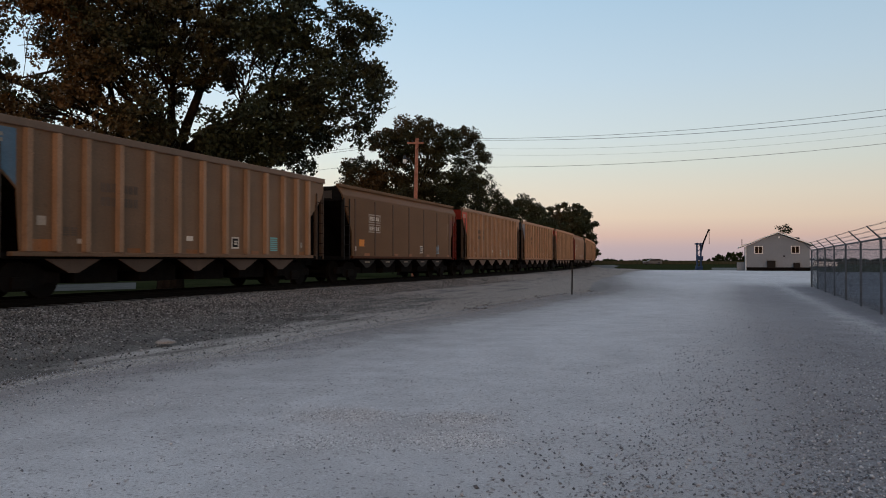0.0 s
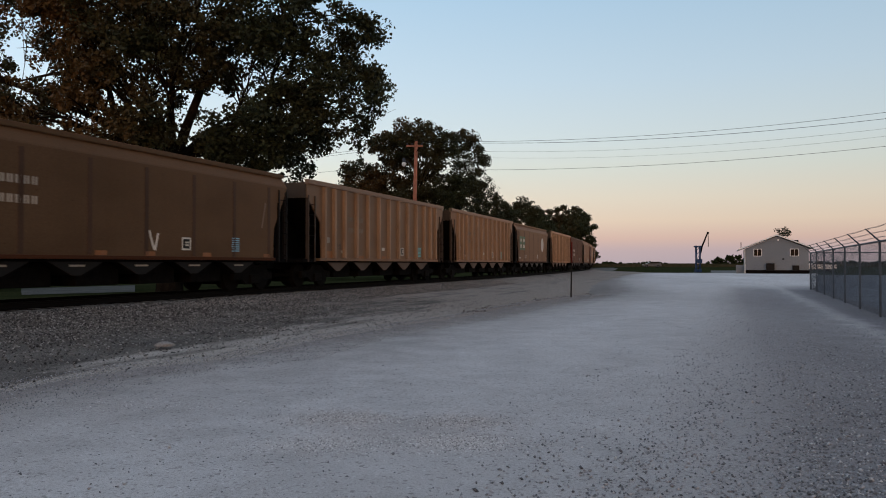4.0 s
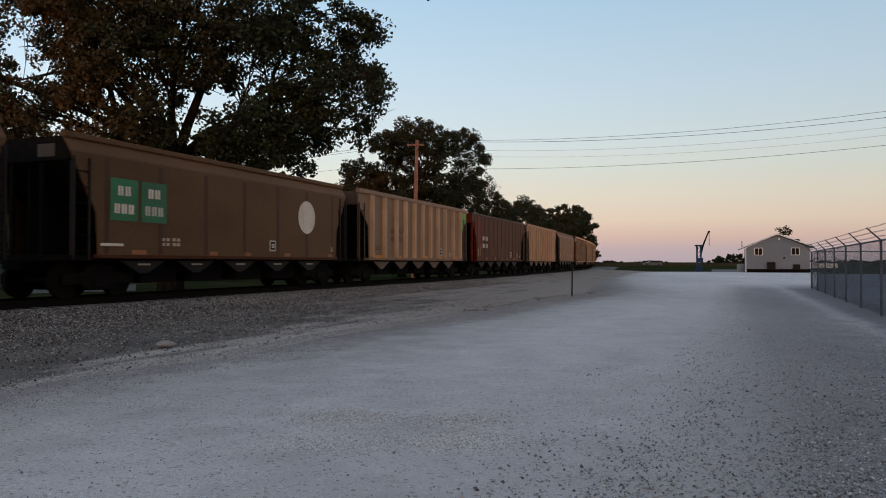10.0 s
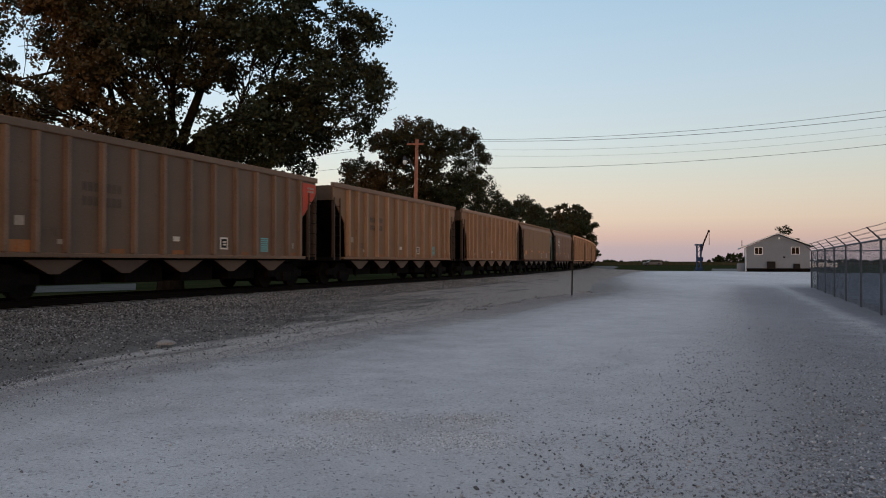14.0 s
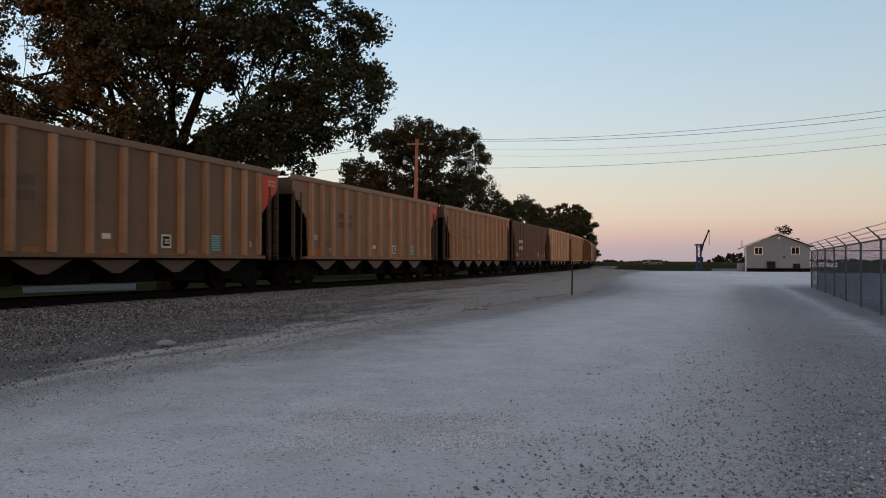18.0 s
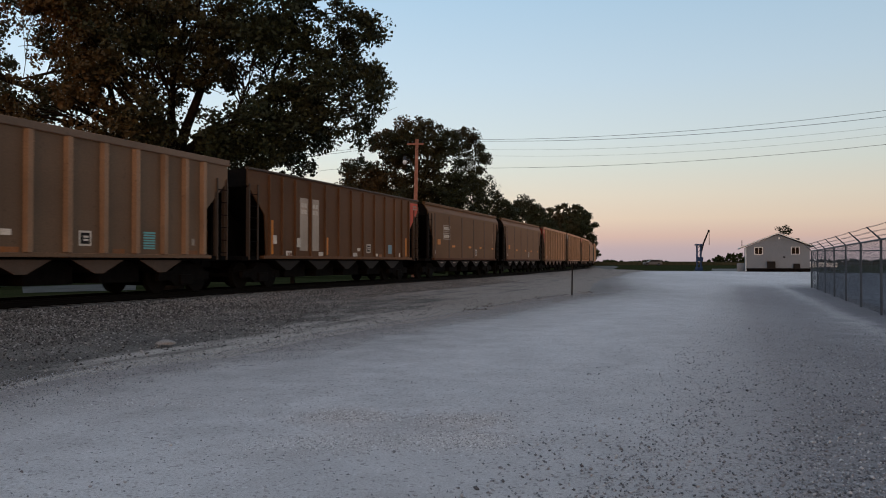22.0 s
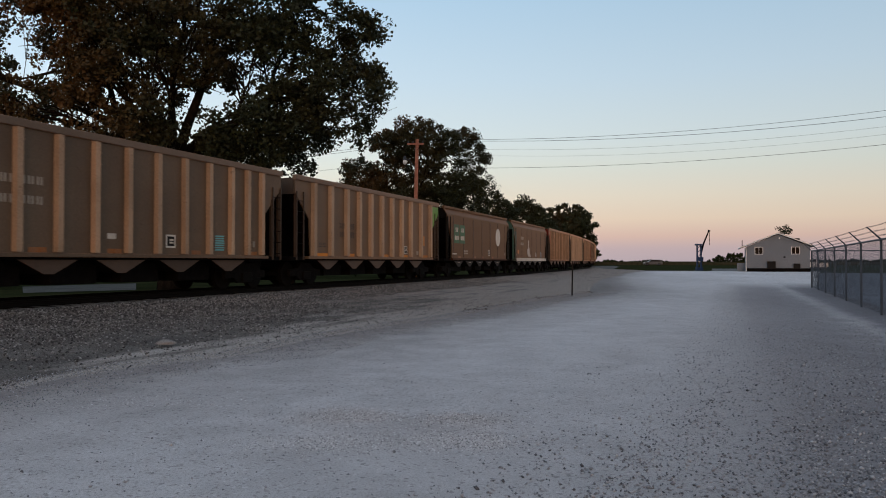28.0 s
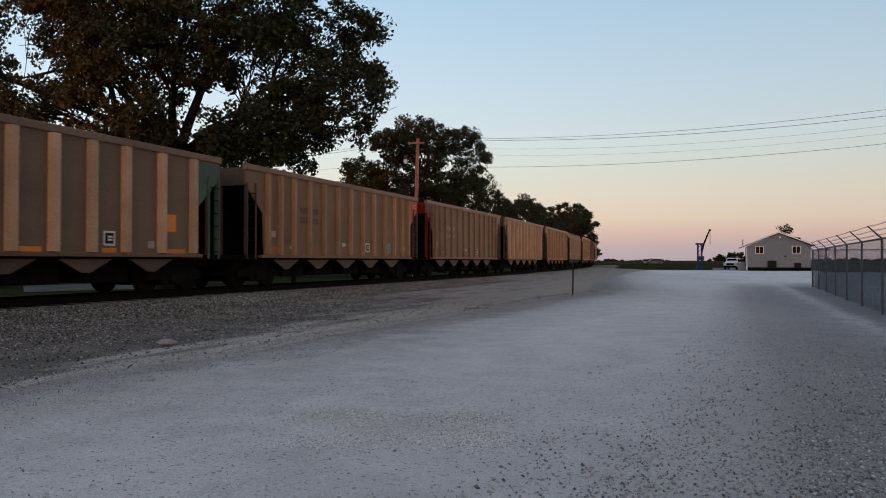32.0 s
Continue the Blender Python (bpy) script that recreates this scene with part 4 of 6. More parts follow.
def utility_pole():
    x, y = -2.0, 56.0
    p = thing("utility_pole", pose(x, y, 0), "reddish wooden utility pole with a crossarm and lamp bracket", "utility pole")
    part("pole", rod((-0.15, 0, -0.2), (0.10, 0, 10.35), 0.17, 0.12, 14), POLEWOOD, p)
    part("crossarm", box(-0.62, 0.58, -0.18, -0.07, 9.93, 10.05, 0.01), POLEWOOD, p)
    part("crossarm_brace", rod((0.07, -0.14, 9.5), (0.42, -0.12, 9.93), 0.02), STEEL, p)
    for dx in (-0.55, -0.2, 0.5):
        part("insulator", chain([Vector((dx, -0.12, 10.05)), Vector((dx, -0.12, 10.14)), Vector((dx, -0.12, 10.2))], [0.03, 0.05, 0.02], 8), ZINC, p)
    arc = [Vector((-0.04, -0.1, 8.2)), Vector((-0.25, -0.1, 8.55)), Vector((-0.5, -0.1, 8.85)), Vector((-0.76, -0.1, 8.95))]
    part("lamp_bracket", chain(arc, [0.028] * 4, 8), ZINC, p)
    part("lamp_head", chain([Vector((-0.8, -0.1, 9.1)), Vector((-0.8, -0.1, 8.92)), Vector((-0.8, -0.1, 8.8))], [0.06, 0.13, 0.13], 12), ZINC, p)
    part("lamp_globe", chain([Vector((-0.8, -0.1, 8.8)), Vector((-0.8, -0.1, 8.62)), Vector((-0.8, -0.1, 8.5))], [0.12, 0.15, 0.06], 12), TRIM, p)
    return Vector((x, y, 0))


utility_pole()


def wire(a, b, sag, r, label):
    a, b = Vector(a), Vector(b)
    pts = []
    for k in range(25):
        t = k / 24
        pts.append(a.lerp(b, t) - Vector((0, 0, sag * 4 * t * (1 - t))))
    bm = chain(pts, [r] * 25, 5)
    me = bpy.data.meshes.new("overhead_wire")
    bm.to_mesh(me)
    bm.free()
    me.materials.append(DARK)
    tagged(new("overhead_wire", me), label, "wire", "overhead wires")


W = "thin dark overhead wire strung from a wooden pole"
wire((-2.5, 55.9, 10.38), (45.0, 35.0, 12.65), 1.72, 0.011, W)
wire((-1.6, 55.9, 10.3), (45.4, 35.2, 12.2), 1.70, 0.013, W)
wire((-2.1, 55.9, 9.75), (45.2, 35.1, 11.8), 1.85, 0.006, W)
wire((-2.0, 55.9, 9.35), (45.2, 35.1, 11.5), 1.95, 0.005, W)
wire((-2.0, 55.9, 8.3), (45.2, 35.1, 10.46), 1.47, 0.011, W)
wire((-2.5, 55.9, 10.2), (-40.0, 62.0, 9.2), 0.9, 0.011, W)
wire((-1.6, 55.9, 10.2), (-40.0, 63.0, 8.9), 0.9, 0.011, W)
wire((-2.0, 55.9, 8.9), (-40.0, 62.0, 8.0), 0.9, 0.008, W)

# ---- marker stake ----


def stake():
    x, y = 5.3, 31.6
    s = thing("marker_stake", pose(x, y, 0, 0, 1.0, 0), "thin dark steel marker stake standing in gravel", "stake")
    part("post", prism([(-0.03, -0.02), (0.03, -0.02), (0.03, -0.012), (0.006, -0.012), (0.006, 0.03), (-0.006, 0.03), (-0.006, -0.012), (-0.03, -0.012)], -0.1, 1.28, "z"), BLACK, s)
    part("cap", box(-0.03, 0.03, -0.022, 0.03, 1.28, 1.34, 0.005), BLACK, s)


stake()

# ---- chain-link fence with barbed wire ----
FENCE_FAR, FENCE_STEP = Vector((19.64, 40.9, 0)), Vector((-1.38, -3.5, 0))


def fence():
    top = 1.98
    up = Vector((0, 0, 1))
    f = thing("chain_link_fence", pose(0, 0, 0), "galvanised chain-link fence topped with three strands of barbed wire", "fence")
    n = 14
    out = Vector((FENCE_STEP.y, -FENCE_STEP.x, 0)).normalized()
    arm_tips = []
    for k in range(n + 1):
        p = FENCE_FAR + FENCE_STEP * k
        ob = part("post", rod((0, 0, -0.2), (0, 0, top + 0.03), 0.045 if k == 0 else 0.032, None, 10), ZINC, f)
        ob.location = p
        tip = p + out * 0.33 + up * (top + 0.33)
        part("barb_arm", rod(p + up * top, tip, 0.026, 0.018, 6), ZINC, f)
        arm_tips.append((p + up * top, tip))
    a, b = FENCE_FAR + FENCE_STEP * n, FENCE_FAR
    part("top_rail", rod(a + up * top, b + up * top, 0.026), ZINC, f)
    for q in (0.32, 0.65, 0.98):
        bm = bmesh.new()
        for k in range(n):
            (p0, t0), (p1, t1) = arm_tips[k], arm_tips[k + 1]
            u, v = p0.lerp(t0, q), p1.lerp(t1, q)
            m = (u + v) / 2 - up * 0.03
            add_rod(bm, u, m, 0.005, None, 4)
            add_rod(bm, m, v, 0.005, None, 4)
            for j in range(26):
                c = u.lerp(v, (j + 0.5) / 26) - up * 0.02
                add_rod(bm, c - up * 0.022, c + up * 0.022, 0.003, None, 3)
        part("barbed_wire", bm, ZINC, f)
    fabric("wire_mesh", f, a, b, top)
    # the return of the fence at its far corner
    g = thing("chain_link_fence", pose(0, 0, 0), "galvanised chain-link fence running away from the corner post", "fence")
    c0, c1 = FENCE_FAR - out * 0.12, FENCE_FAR - out * 36
    for k in range(1, 11):
        ob = part("post", rod((0, 0, -0.2), (0, 0, top + 0.03), 0.032, None, 10), ZINC, g)
        ob.location = c0.lerp(c1, k / 10)
    part("top_rail", rod(c0 + up * top, c1 + up * top, 0.026), ZINC, g)
    fabric("wire_mesh", g, c0, c1, top)


def fabric(name, parent, a, b, top):
    """Woven wire: two families of slanting wires over the whole length."""
    d = b - a
    n = int(d.length / 0.085)
    verts = []
    unit = d.normalized()
    r = 0.0027
    rise = top - 0.06
    for fam in (1, -1):
        for k in range(-int(rise / 0.085), n + int(rise / 0.085)):
            u0, u1, z0, z1 = k * 0.085, k * 0.085 + fam * rise, 0.05, 0.05 + rise
            lo, hi = 0.0, 1.0
            for bound, sgn in ((0.0, 1), (d.length, -1)):
                e0, e1 = sgn * (u0 - bound), sgn * (u1 - bound)
                if e0 < 0 and e1 < 0:
                    lo, hi = 1, 0
                elif e0 < 0:
                    lo = max(lo, e0 / (e0 - e1))
                elif e1 < 0:
                    hi = min(hi, e0 / (e0 - e1))
            if hi <= lo:
                continue
            p = a + unit * (u0 + (u1 - u0) * lo) + Vector((0, 0, z0 + (z1 - z0) * lo))
            q = a + unit * (u0 + (u1 - u0) * hi) + Vector((0, 0, z0 + (z1 - z0) * hi))
            side = unit * r
            nrm = Vector((-unit.y, unit.x, 0)) * r
            verts += [p - side, q - side, q + nrm, p + nrm, p + nrm, q + nrm, q + side, p + side]
    ob = new(name, soup(name, [tuple(v) for v in verts], 4, ZINC))
    ob.parent = parent
    tagged(ob, "woven steel wire", kind="stuff")


fence()

# ---- house ----


def house():
    ang = math.degrees(math.atan2(ACROSS.y, ACROSS.x))
    h = thing("house", pose(42.7, 108.0, 0, 0, 0, ang), "small grey vinyl-sided house with a low gable and white trim", "house")
    w, d, e, ridge, eave = 8.1, 12.0, 3.5, 5.32, 0.85
    gable = [(0, 0.5), (w, 0.5), (w, e), (w / 2, ridge - 0.1), (0, e)]
    part("gable_wall", prism(gable, 0, 0.2), SIDING, h)
    part("gable_wall", prism(gable, d - 0.2, d), SIDING, h)
    part("side_wall", box(0, 0.2, 0.2, d - 0.2, 0.5, e), SIDING, h)
    part("side_wall", box(w - 0.2, w, 0.2, d - 0.2, 0.5, e), SIDING, h)
    part("foundation", box(-0.04, w + 0.04, -0.04, d + 0.04, -0.1, 0.5, 0.01), DARK, h, "dark foundation band")
    for k in range(1, 23):
        z = 0.5 + 0.21 * k
        half = w / 2 - 0.02 if z < e else (w / 2) * (ridge - 0.1 - z) / (ridge - 0.1 - e) - 0.05
        if half > 0.2:
            part("siding_board", prism([(-0.004, z - 0.2), (-0.022, z - 0.2), (-0.012, z - 0.004), (-0.004, z - 0.004)], w / 2 - half, w / 2 + half, "x"), SIDING, h)
    rise = (ridge - e + 0.14) / (w / 2 + eave)
    for sgn in (0, 1):
        x0, x1 = (-eave, w / 2) if not sgn else (w / 2, w + eave * 0.75)
        z0 = e - 0.16 if not sgn else ridge
        z1 = ridge if not sgn else ridge - rise * (w / 2 + eave * 0.75)
        part("roof", prism([(x0, z0), (x1, z1), (x1, z1 + 0.14), (x0, z0 + 0.14)], -0.4, d + 0.4), ROOFING, h)
        part("barge_board", prism([(x0, z0 - 0.03), (x1, z1 - 0.03), (x1, z1 + 0.13), (x0, z0 + 0.13)], -0.44, -0.405), TRIM, h)
    part("gutter", box(-eave - 0.13, -eave - 0.005, -0.4, d + 0.4, e - 0.2, e - 0.06, 0.02), TRIM, h)
    part("downpipe", rod((-0.07, -0.08, 0.05), (-0.07, -0.08, e - 0.1), 0.06), TRIM, h)
    for x in (1.6, 6.28):
        win = part("window", box(x - 0.55, x + 0.55, -0.07, -0.024, 2.42, 3.46, 0.01), TRIM, h, "white-framed double window")
        for q in (-0.25, 0.25):
            part("pane", box(x + q - 0.225, x + q + 0.225, -0.085, -0.071, 2.49, 3.39), GLASS, win)
    part("gable_lamp", box(w / 2 + 0.1, w / 2 + 0.28, -0.2, -0.024, 4.55, 4.8, 0.02), TRIM, h)
    part("vent", box(4.75, 5.0, -0.08, -0.024, 1.95, 2.15, 0.01), DARK, h)
    part("hatch", box(2.66, 3.74, -0.5, -0.045, 0.4, 1.45, 0.03), BLACK, h, "black box-shaped hatch against the wall")
    part("hatch", box(6.0, 6.86, -0.45, -0.045, 0.4, 1.15, 0.03), BLACK, h, "black box-shaped hatch against the wall")
    part("roof_vent", box(6.3, 7.0, 2.0, 2.7, e + 0.5, e + 1.2, 0.08), DARK, h)
    part("chimney_pipe", rod((-0.55, 1.2, e - 0.1), (-0.55, 1.2, e + 0.95), 0.05), DARK, h)
    part("porch_wall", box(-1.25, -0.06, 1.0, 1.12, 0.0, 1.2, 0.02), SIDING, h)


house()

# ---- blue loading crane ----


def crane():
    c = thing("loading_crane", pose(42.35, 127.0, -0.02), "tall blue steel loading crane with an angled boom", "crane")
    part("base", box(-0.5, 0.5, -0.5, 0.5, -0.05, 0.5, 0.03), BLUEPAINT, c)
    for x in (-0.32, 0.32):
        part("column", box(x - 0.11, x + 0.11, -0.15, 0.15, 0.5, 4.4, 0.02), BLUEPAINT, c)
    for k in range(5):
        part("brace", rod((-0.3, 0, 0.7 + k * 0.72), (0.3, 0, 1.3 + k * 0.72), 0.05), BLUEPAINT, c)
    part("head", box(-0.65, 0.55, -0.2, 0.2, 4.1, 4.35, 0.03), BLUEPAINT, c)
    part("cabinet", box(-0.35, 0.62, -0.35, 0.0, 1.5, 2.2, 0.04), BLUEPAINT, c)
    part("boom", chain([Vector((0.35, 0, 3.0)), Vector((0.75, 0, 4.4)), Vector((1.25, 0, 5.6)), Vector((1.62, 0, 6.5))], [0.13, 0.14, 0.13, 0.1], 8), DARK, c)
    part("ram", rod((0.3, 0, 2.2), (0.85, 0, 4.5), 0.05), ZINC, c)
    part("tip", box(1.5, 1.85, -0.12, 0.12, 6.4, 6.65, 0.04), DARK, c)
    part("hose", rod((1.72, 0, 6.4), (1.72, 0, 4.2), 0.05), DARK, c)


crane()

# ---- vehicles ----


def wheel_part(parent, x, y, r, width):
    bm = bmesh.new()
    prof = [(r * 0.62, -width / 2), (r * 0.95, -width / 2), (r, -width / 3), (r, width / 3), (r * 0.95, width / 2), (r * 0.62, width / 2)]
    n = 20
    ring = [[bm.verts.new((math.cos(k * math.tau / n) * q, w, math.sin(k * math.tau / n) * q)) for q, w in prof] for k in range(n)]
    for k in range(n):
        for i in range(len(prof)):
            j = (i + 1) % len(prof)
            bm.faces.new((ring[k][i], ring[k][j], ring[(k + 1) % n][j], ring[(k + 1) % n][i]))
    bmesh.ops.recalc_face_normals(bm, faces=bm.faces[:])
    tyre = part("wheel", bm, RUBBER, parent)
    tyre.location = (x, y, r)
    part("rim", rod((0, -width * 0.42, 0), (0, width * 0.42, 0), r * 0.63, None, 18), ZINC, tyre)
    return tyre


def car_body(profile, half, inset, z_belt):
    """A car's side outline drawn across, narrowing above the belt."""
    bm = bmesh.new()
    cols = []
    for x, z in profile:
        y = half if z <= z_belt else half - inset * (z - z_belt)
        cols.append((bm.verts.new((x, -y, z)), bm.verts.new((x, y, z))))
    n = len(cols)
    for i in range(n):
        j = (i + 1) % n
        bm.faces.new((cols[i][0], cols[j][0], cols[j][1], cols[i][1]))
    bm.faces.new([c[0] for c in cols][::-1])
    bm.faces.new([c[1] for c in cols])
    bmesh.ops.recalc_face_normals(bm, faces=bm.faces[:])
    bmesh.ops.bevel(bm, geom=bm.edges[:], offset=0.05, segments=2, affect="EDGES", profile=0.6)
    return bm


def suv():
    v = thing("estate_car", pose(49.4, 181.0, 0.47, 0, 0, 176), "silver estate car parked beside the field", "car")
    prof = [(-2.1, 0.3), (2.05, 0.3), (2.14, 0.6), (2.0, 0.82), (1.1, 0.95), (0.45, 1.38), (-1.65, 1.42), (-2.02, 0.98), (-2.14, 0.65)]
    part("body", car_body(prof, 0.9, 0.25, 0.9), CARPAINT, v)
    for y in (-0.83, 0.83):
        part("side_window", prism([(0.85, 0.98), (0.4, 1.3), (-1.55, 1.34), (-1.8, 1.0)], y - 0.06, y + 0.06), BLACK, v)
        for x in (-1.35, 1.35):
            wheel_part(v, x, y - 0.02 * (1 if y > 0 else -1), 0.33, 0.22)
    part("headlight", box(2.0, 2.12, 0.5, 0.83, 0.62, 0.76, 0.02), TRIM, v)
    part("headlight", box(2.0, 2.12, -0.83, -0.5, 0.62, 0.76, 0.02), TRIM, v)


suv()


def pickup():
    """Nose along +x."""
    v = thing("pickup_truck", pose(60, 140, 0.2), "white pickup truck rolling out from behind a house", "truck")
    low = [(-2.8, 0.5), (2.75, 0.45), (2.85, 0.75), (2.78, 1.12), (1.2, 1.22), (-2.8, 1.22)]
    part("body", car_body(low, 0.98, 0.1, 1.1), WHITECAR, v)
    cab = [(1.25, 1.18), (0.55, 1.86), (-0.9, 1.9), (-1.1, 1.18)]
    part("cab", car_body(cab, 0.92, 0.18, 1.2), WHITECAR, v)
    part("windscreen", prism([(-0.78, 1.26), (0.78, 1.26), (0.66, 1.78), (-0.66, 1.78)], 0.93, 0.99, "x"), GLASS, v)
    for y in (-0.86, 0.86):
        part("side_window", prism([(0.95, 1.28), (0.5, 1.74), (-0.8, 1.78), (-0.9, 1.28)], y - 0.05, y + 0.05), GLASS, v)
        part("headlight", box(2.74, 2.86, y - 0.15, y + 0.12, 0.84, 1.06, 0.02), TRIM, v)
        part("mirror", box(0.95, 1.1, y + (0.12 if y > 0 else -0.32), y + (0.32 if y > 0 else -0.12), 1.25, 1.5, 0.03), DARK, v)
    part("grille", box(2.8, 2.87, -0.55, 0.55, 0.72, 1.04, 0.02), DARK, v)
    part("bumper", box(2.78, 2.98, -0.96, 0.96, 0.42, 0.66, 0.04), DARK, v)
    for x in (-1.75, 1.8):
        for y in (-0.84, 0.84):
            wheel_part(v, x, y, 0.4, 0.27)
    return v


PICKUP = pickup()


def bird():
    b = thing("bird", pose(60, 100, 40), "small dark bird flying across the sky", "bird")
    bm = bmesh.new()
    bmesh.ops.create_icosphere(bm, subdivisions=2, radius=0.09)
    for v in bm.verts:
        v.co.x *= 2.1
    part("body", bm, DARK, b)
    for sgn in (-1, 1):
        part("wing", prism([(0.08, 0.05 * sgn), (-0.07, 0.05 * sgn), (-0.12, 0.4 * sgn), (0.0, 0.42 * sgn)], 0.02, 0.035, "z"), DARK, b)
    part("tail", prism([(-0.15, -0.03), (-0.15, 0.03), (-0.32, 0.06), (-0.32, -0.06)], 0.0, 0.012, "z"), DARK, b)
    return b


BIRD = bird()

# ---- beyond the track: pale driveways across the lawn, and a green skip ----


def driveway(corners):
    verts = [(x, y, -0.058) for x, y in corners]
    tagged(new("driveway", sheet_mesh("driveway", verts, [(0, 1, 2, 3)], WORNSLAB)), "pale concrete driveway across the lawn", "driveway", kind="structure")


driveway([(-19.7, 36.0), (-16.0, 40.0), (-20.8, 52.0), (-24.6, 44.9)])
driveway([(-13.3, 41.0), (-11.6, 41.0), (-11.9, 43.0), (-13.6, 43.0)])


def lane_strip(left, right, y0, y1, label):
    """A gravel strip that follows the swell of the ground; left and right give its edges as shares of the distance."""
    ys = [y0 + (y1 - y0) * k / 8 for k in range(9)]
    verts = [(y * q, y, swell(y) - 0.045) for k, y in enumerate(ys) for q in (left, (left + right) / 2, right - 0.1 * (right - left) * math.sin(k * 1.9))]
    faces = [(j * 3 + i, j * 3 + i + 1, j * 3 + i + 4, j * 3 + i + 3) for j in range(8) for i in range(2)]
    tagged(new("gravel_lane", sheet_mesh("gravel_lane", verts, faces, CONCRETE)), label, "gravel lane", kind="structure")


lane_strip(0.19, 0.226, 112, 168, "grey gravel lane running on beside the railway")
lane_strip(0.35, 0.385, 116, 140, "pale gravel lane past the blue crane")


def skip():
    s = thing("green_skip", pose(-26.0, 42.0, -0.07), "dark green ribbed steel waste skip on the lawn", "skip")
    part("body", prism([(-1.6, 0.1), (1.6, 0.1), (1.9, 1.3), (-1.9, 1.3)], -0.9, 0.9), PATCH["darkgreen"], s)
    for k in range(9):
        part("rib", box(-1.5 + k * 0.37, -1.42 + k * 0.37, -0.96, -0.9, 0.15, 1.25), PATCH["pale"], s)
    part("rim", box(-1.98, 1.98, -0.98, 0.98, 1.3, 1.38, 0.02), PATCH["darkgreen"], s)


skip()

# ---- the train: coal hoppers ----
SPEED, START = 20.912, 27.02   # metres a second; where the second car's tail stands at 0 s
SILL, TOP, HALF = 1.09, 4.06, 1.55
LONG, INNER = 7.56, 6.42
SHORT = 7.25 / 7.56      # the smooth wagons are shorter
MESHES = {}


def body_half(kind):
    return LONG * (SHORT if kind in "STDN" else 1.0)



def piece(name, key, material, parent, make, label="", at=None):
    """A part that shares its mesh with all its like."""
    k = (key, material.name)
    if k not in MESHES:
        me = bpy.data.meshes.new(name)
        bm = make()
        bm.to_mesh(me)
        bm.free()
        me.materials.append(material)
        MESHES[k] = me
    ob = new(name, MESHES[k])
    ob.parent = parent
    if at is not None:
        ob.matrix_basis = at
    return tagged(ob, label)


SIDE = [(-LONG, TOP), (LONG, TOP), (LONG, TOP - 0.55), (INNER + 0.1, TOP - 1.5), (INNER, SILL), (-INNER, SILL), (-INNER - 0.1, TOP - 1.5), (-LONG, TOP - 0.55)]
FLIP = Matrix.Rotation(math.pi, 4, "Z")


def round_side():
    """A smooth side that rolls inwards at the top."""
    bm = bmesh.new()
    rings = []
    long_, inner = LONG * SHORT, 6.34
    for z, y in ((SILL, 0.0), (2.2, 0.0), (3.2, 0.0), (3.68, 0.005), (3.73, 0.025), (3.90, 0.13), (TOP, 0.24)):
        if z <= TOP - 1.5:
            e = inner + 0.1 * (z - SILL) / (TOP - 1.5 - SILL)
        else:
            e = min(inner + 0.1 + (z - (TOP - 1.5)) * 0.85 / 0.95, long_)
        xs = np.linspace(-e, e, 13)
        rings.append(([bm.verts.new((x, -HALF + y, z)) for x in xs], [bm.verts.new((x, -HALF + y + 0.06, z)) for x in xs]))
    for a, b in zip(rings, rings[1:]):
        for k in range(12):
            bm.faces.new((a[0][k], a[0][k + 1], b[0][k + 1], b[0][k]))
            bm.faces.new((a[1][k + 1], a[1][k], b[1][k], b[1][k + 1]))
        for k in (0, 12):
            bm.faces.new((a[0][k], b[0][k], b[1][k], a[1][k]))
    bmesh.ops.recalc_face_normals(bm, faces=bm.faces[:])
    return bm


def rib_bm(width, depth):
    w = width / 2
    bm = prism([(-w, 0.0), (-w * 0.72, -depth), (w * 0.72, -depth), (w, 0.0)], SILL + 0.06, TOP - 0.09, "z")
    if depth > 0.1:      # weld lugs near both ends of the rib
        for k, z in enumerate((SILL + 0.14, SILL + 0.26, TOP - 0.22, TOP - 0.36, TOP - 0.50, TOP - 0.66)):
            x = w * (0.5 if k % 2 else 0.2)
            add_box(bm, x - w * 0.3, x + w * 0.3, -depth - 0.012, -depth + 0.004, z - 0.015, z + 0.015)
    return bm


def truck_frame():
    bm = prism([(-1.15, 0.36), (-1.15, 0.62), (-0.6, 0.66), (-0.35, 0.86), (0.35, 0.86), (0.6, 0.66), (1.15, 0.62), (1.15, 0.36), (0.7, 0.38), (0.4, 0.2), (-0.4, 0.2), (-0.7, 0.38)], -1.12, -0.98)
    return bm


def spring_bm():
    return box(-0.28, 0.28, -1.2, -1.125, 0.24, 0.54, 0.03)


def axle_bm():
    bm = bmesh.new()
    for y in (-0.79, 0.79):
        s = 1 if y > 0 else -1
        add_rod(bm, (0, y - 0.05, 0.457), (0, y + 0.06, 0.457), 0.457, 0.457, 28)
        add_rod(bm, (0, y - 0.1 * s, 0.457), (0, y - 0.05 * s, 0.457), 0.48, 0.48, 28)
    add_rod(bm, (0, -1.13, 0.457), (0, 1.13, 0.457), 0.08, None, 10)
    return bm


def stile_bm():
    return box(-0.022, 0.022, -HALF - 0.05, -HALF - 0.01, SILL - 0.1, TOP - 0.5)


def rungs_bm(k):
    z = SILL + 0.12 + k * 0.4
    return box(0.0, 0.5, -HALF - 0.042, -HALF - 0.022, z - 0.012, z + 0.012)


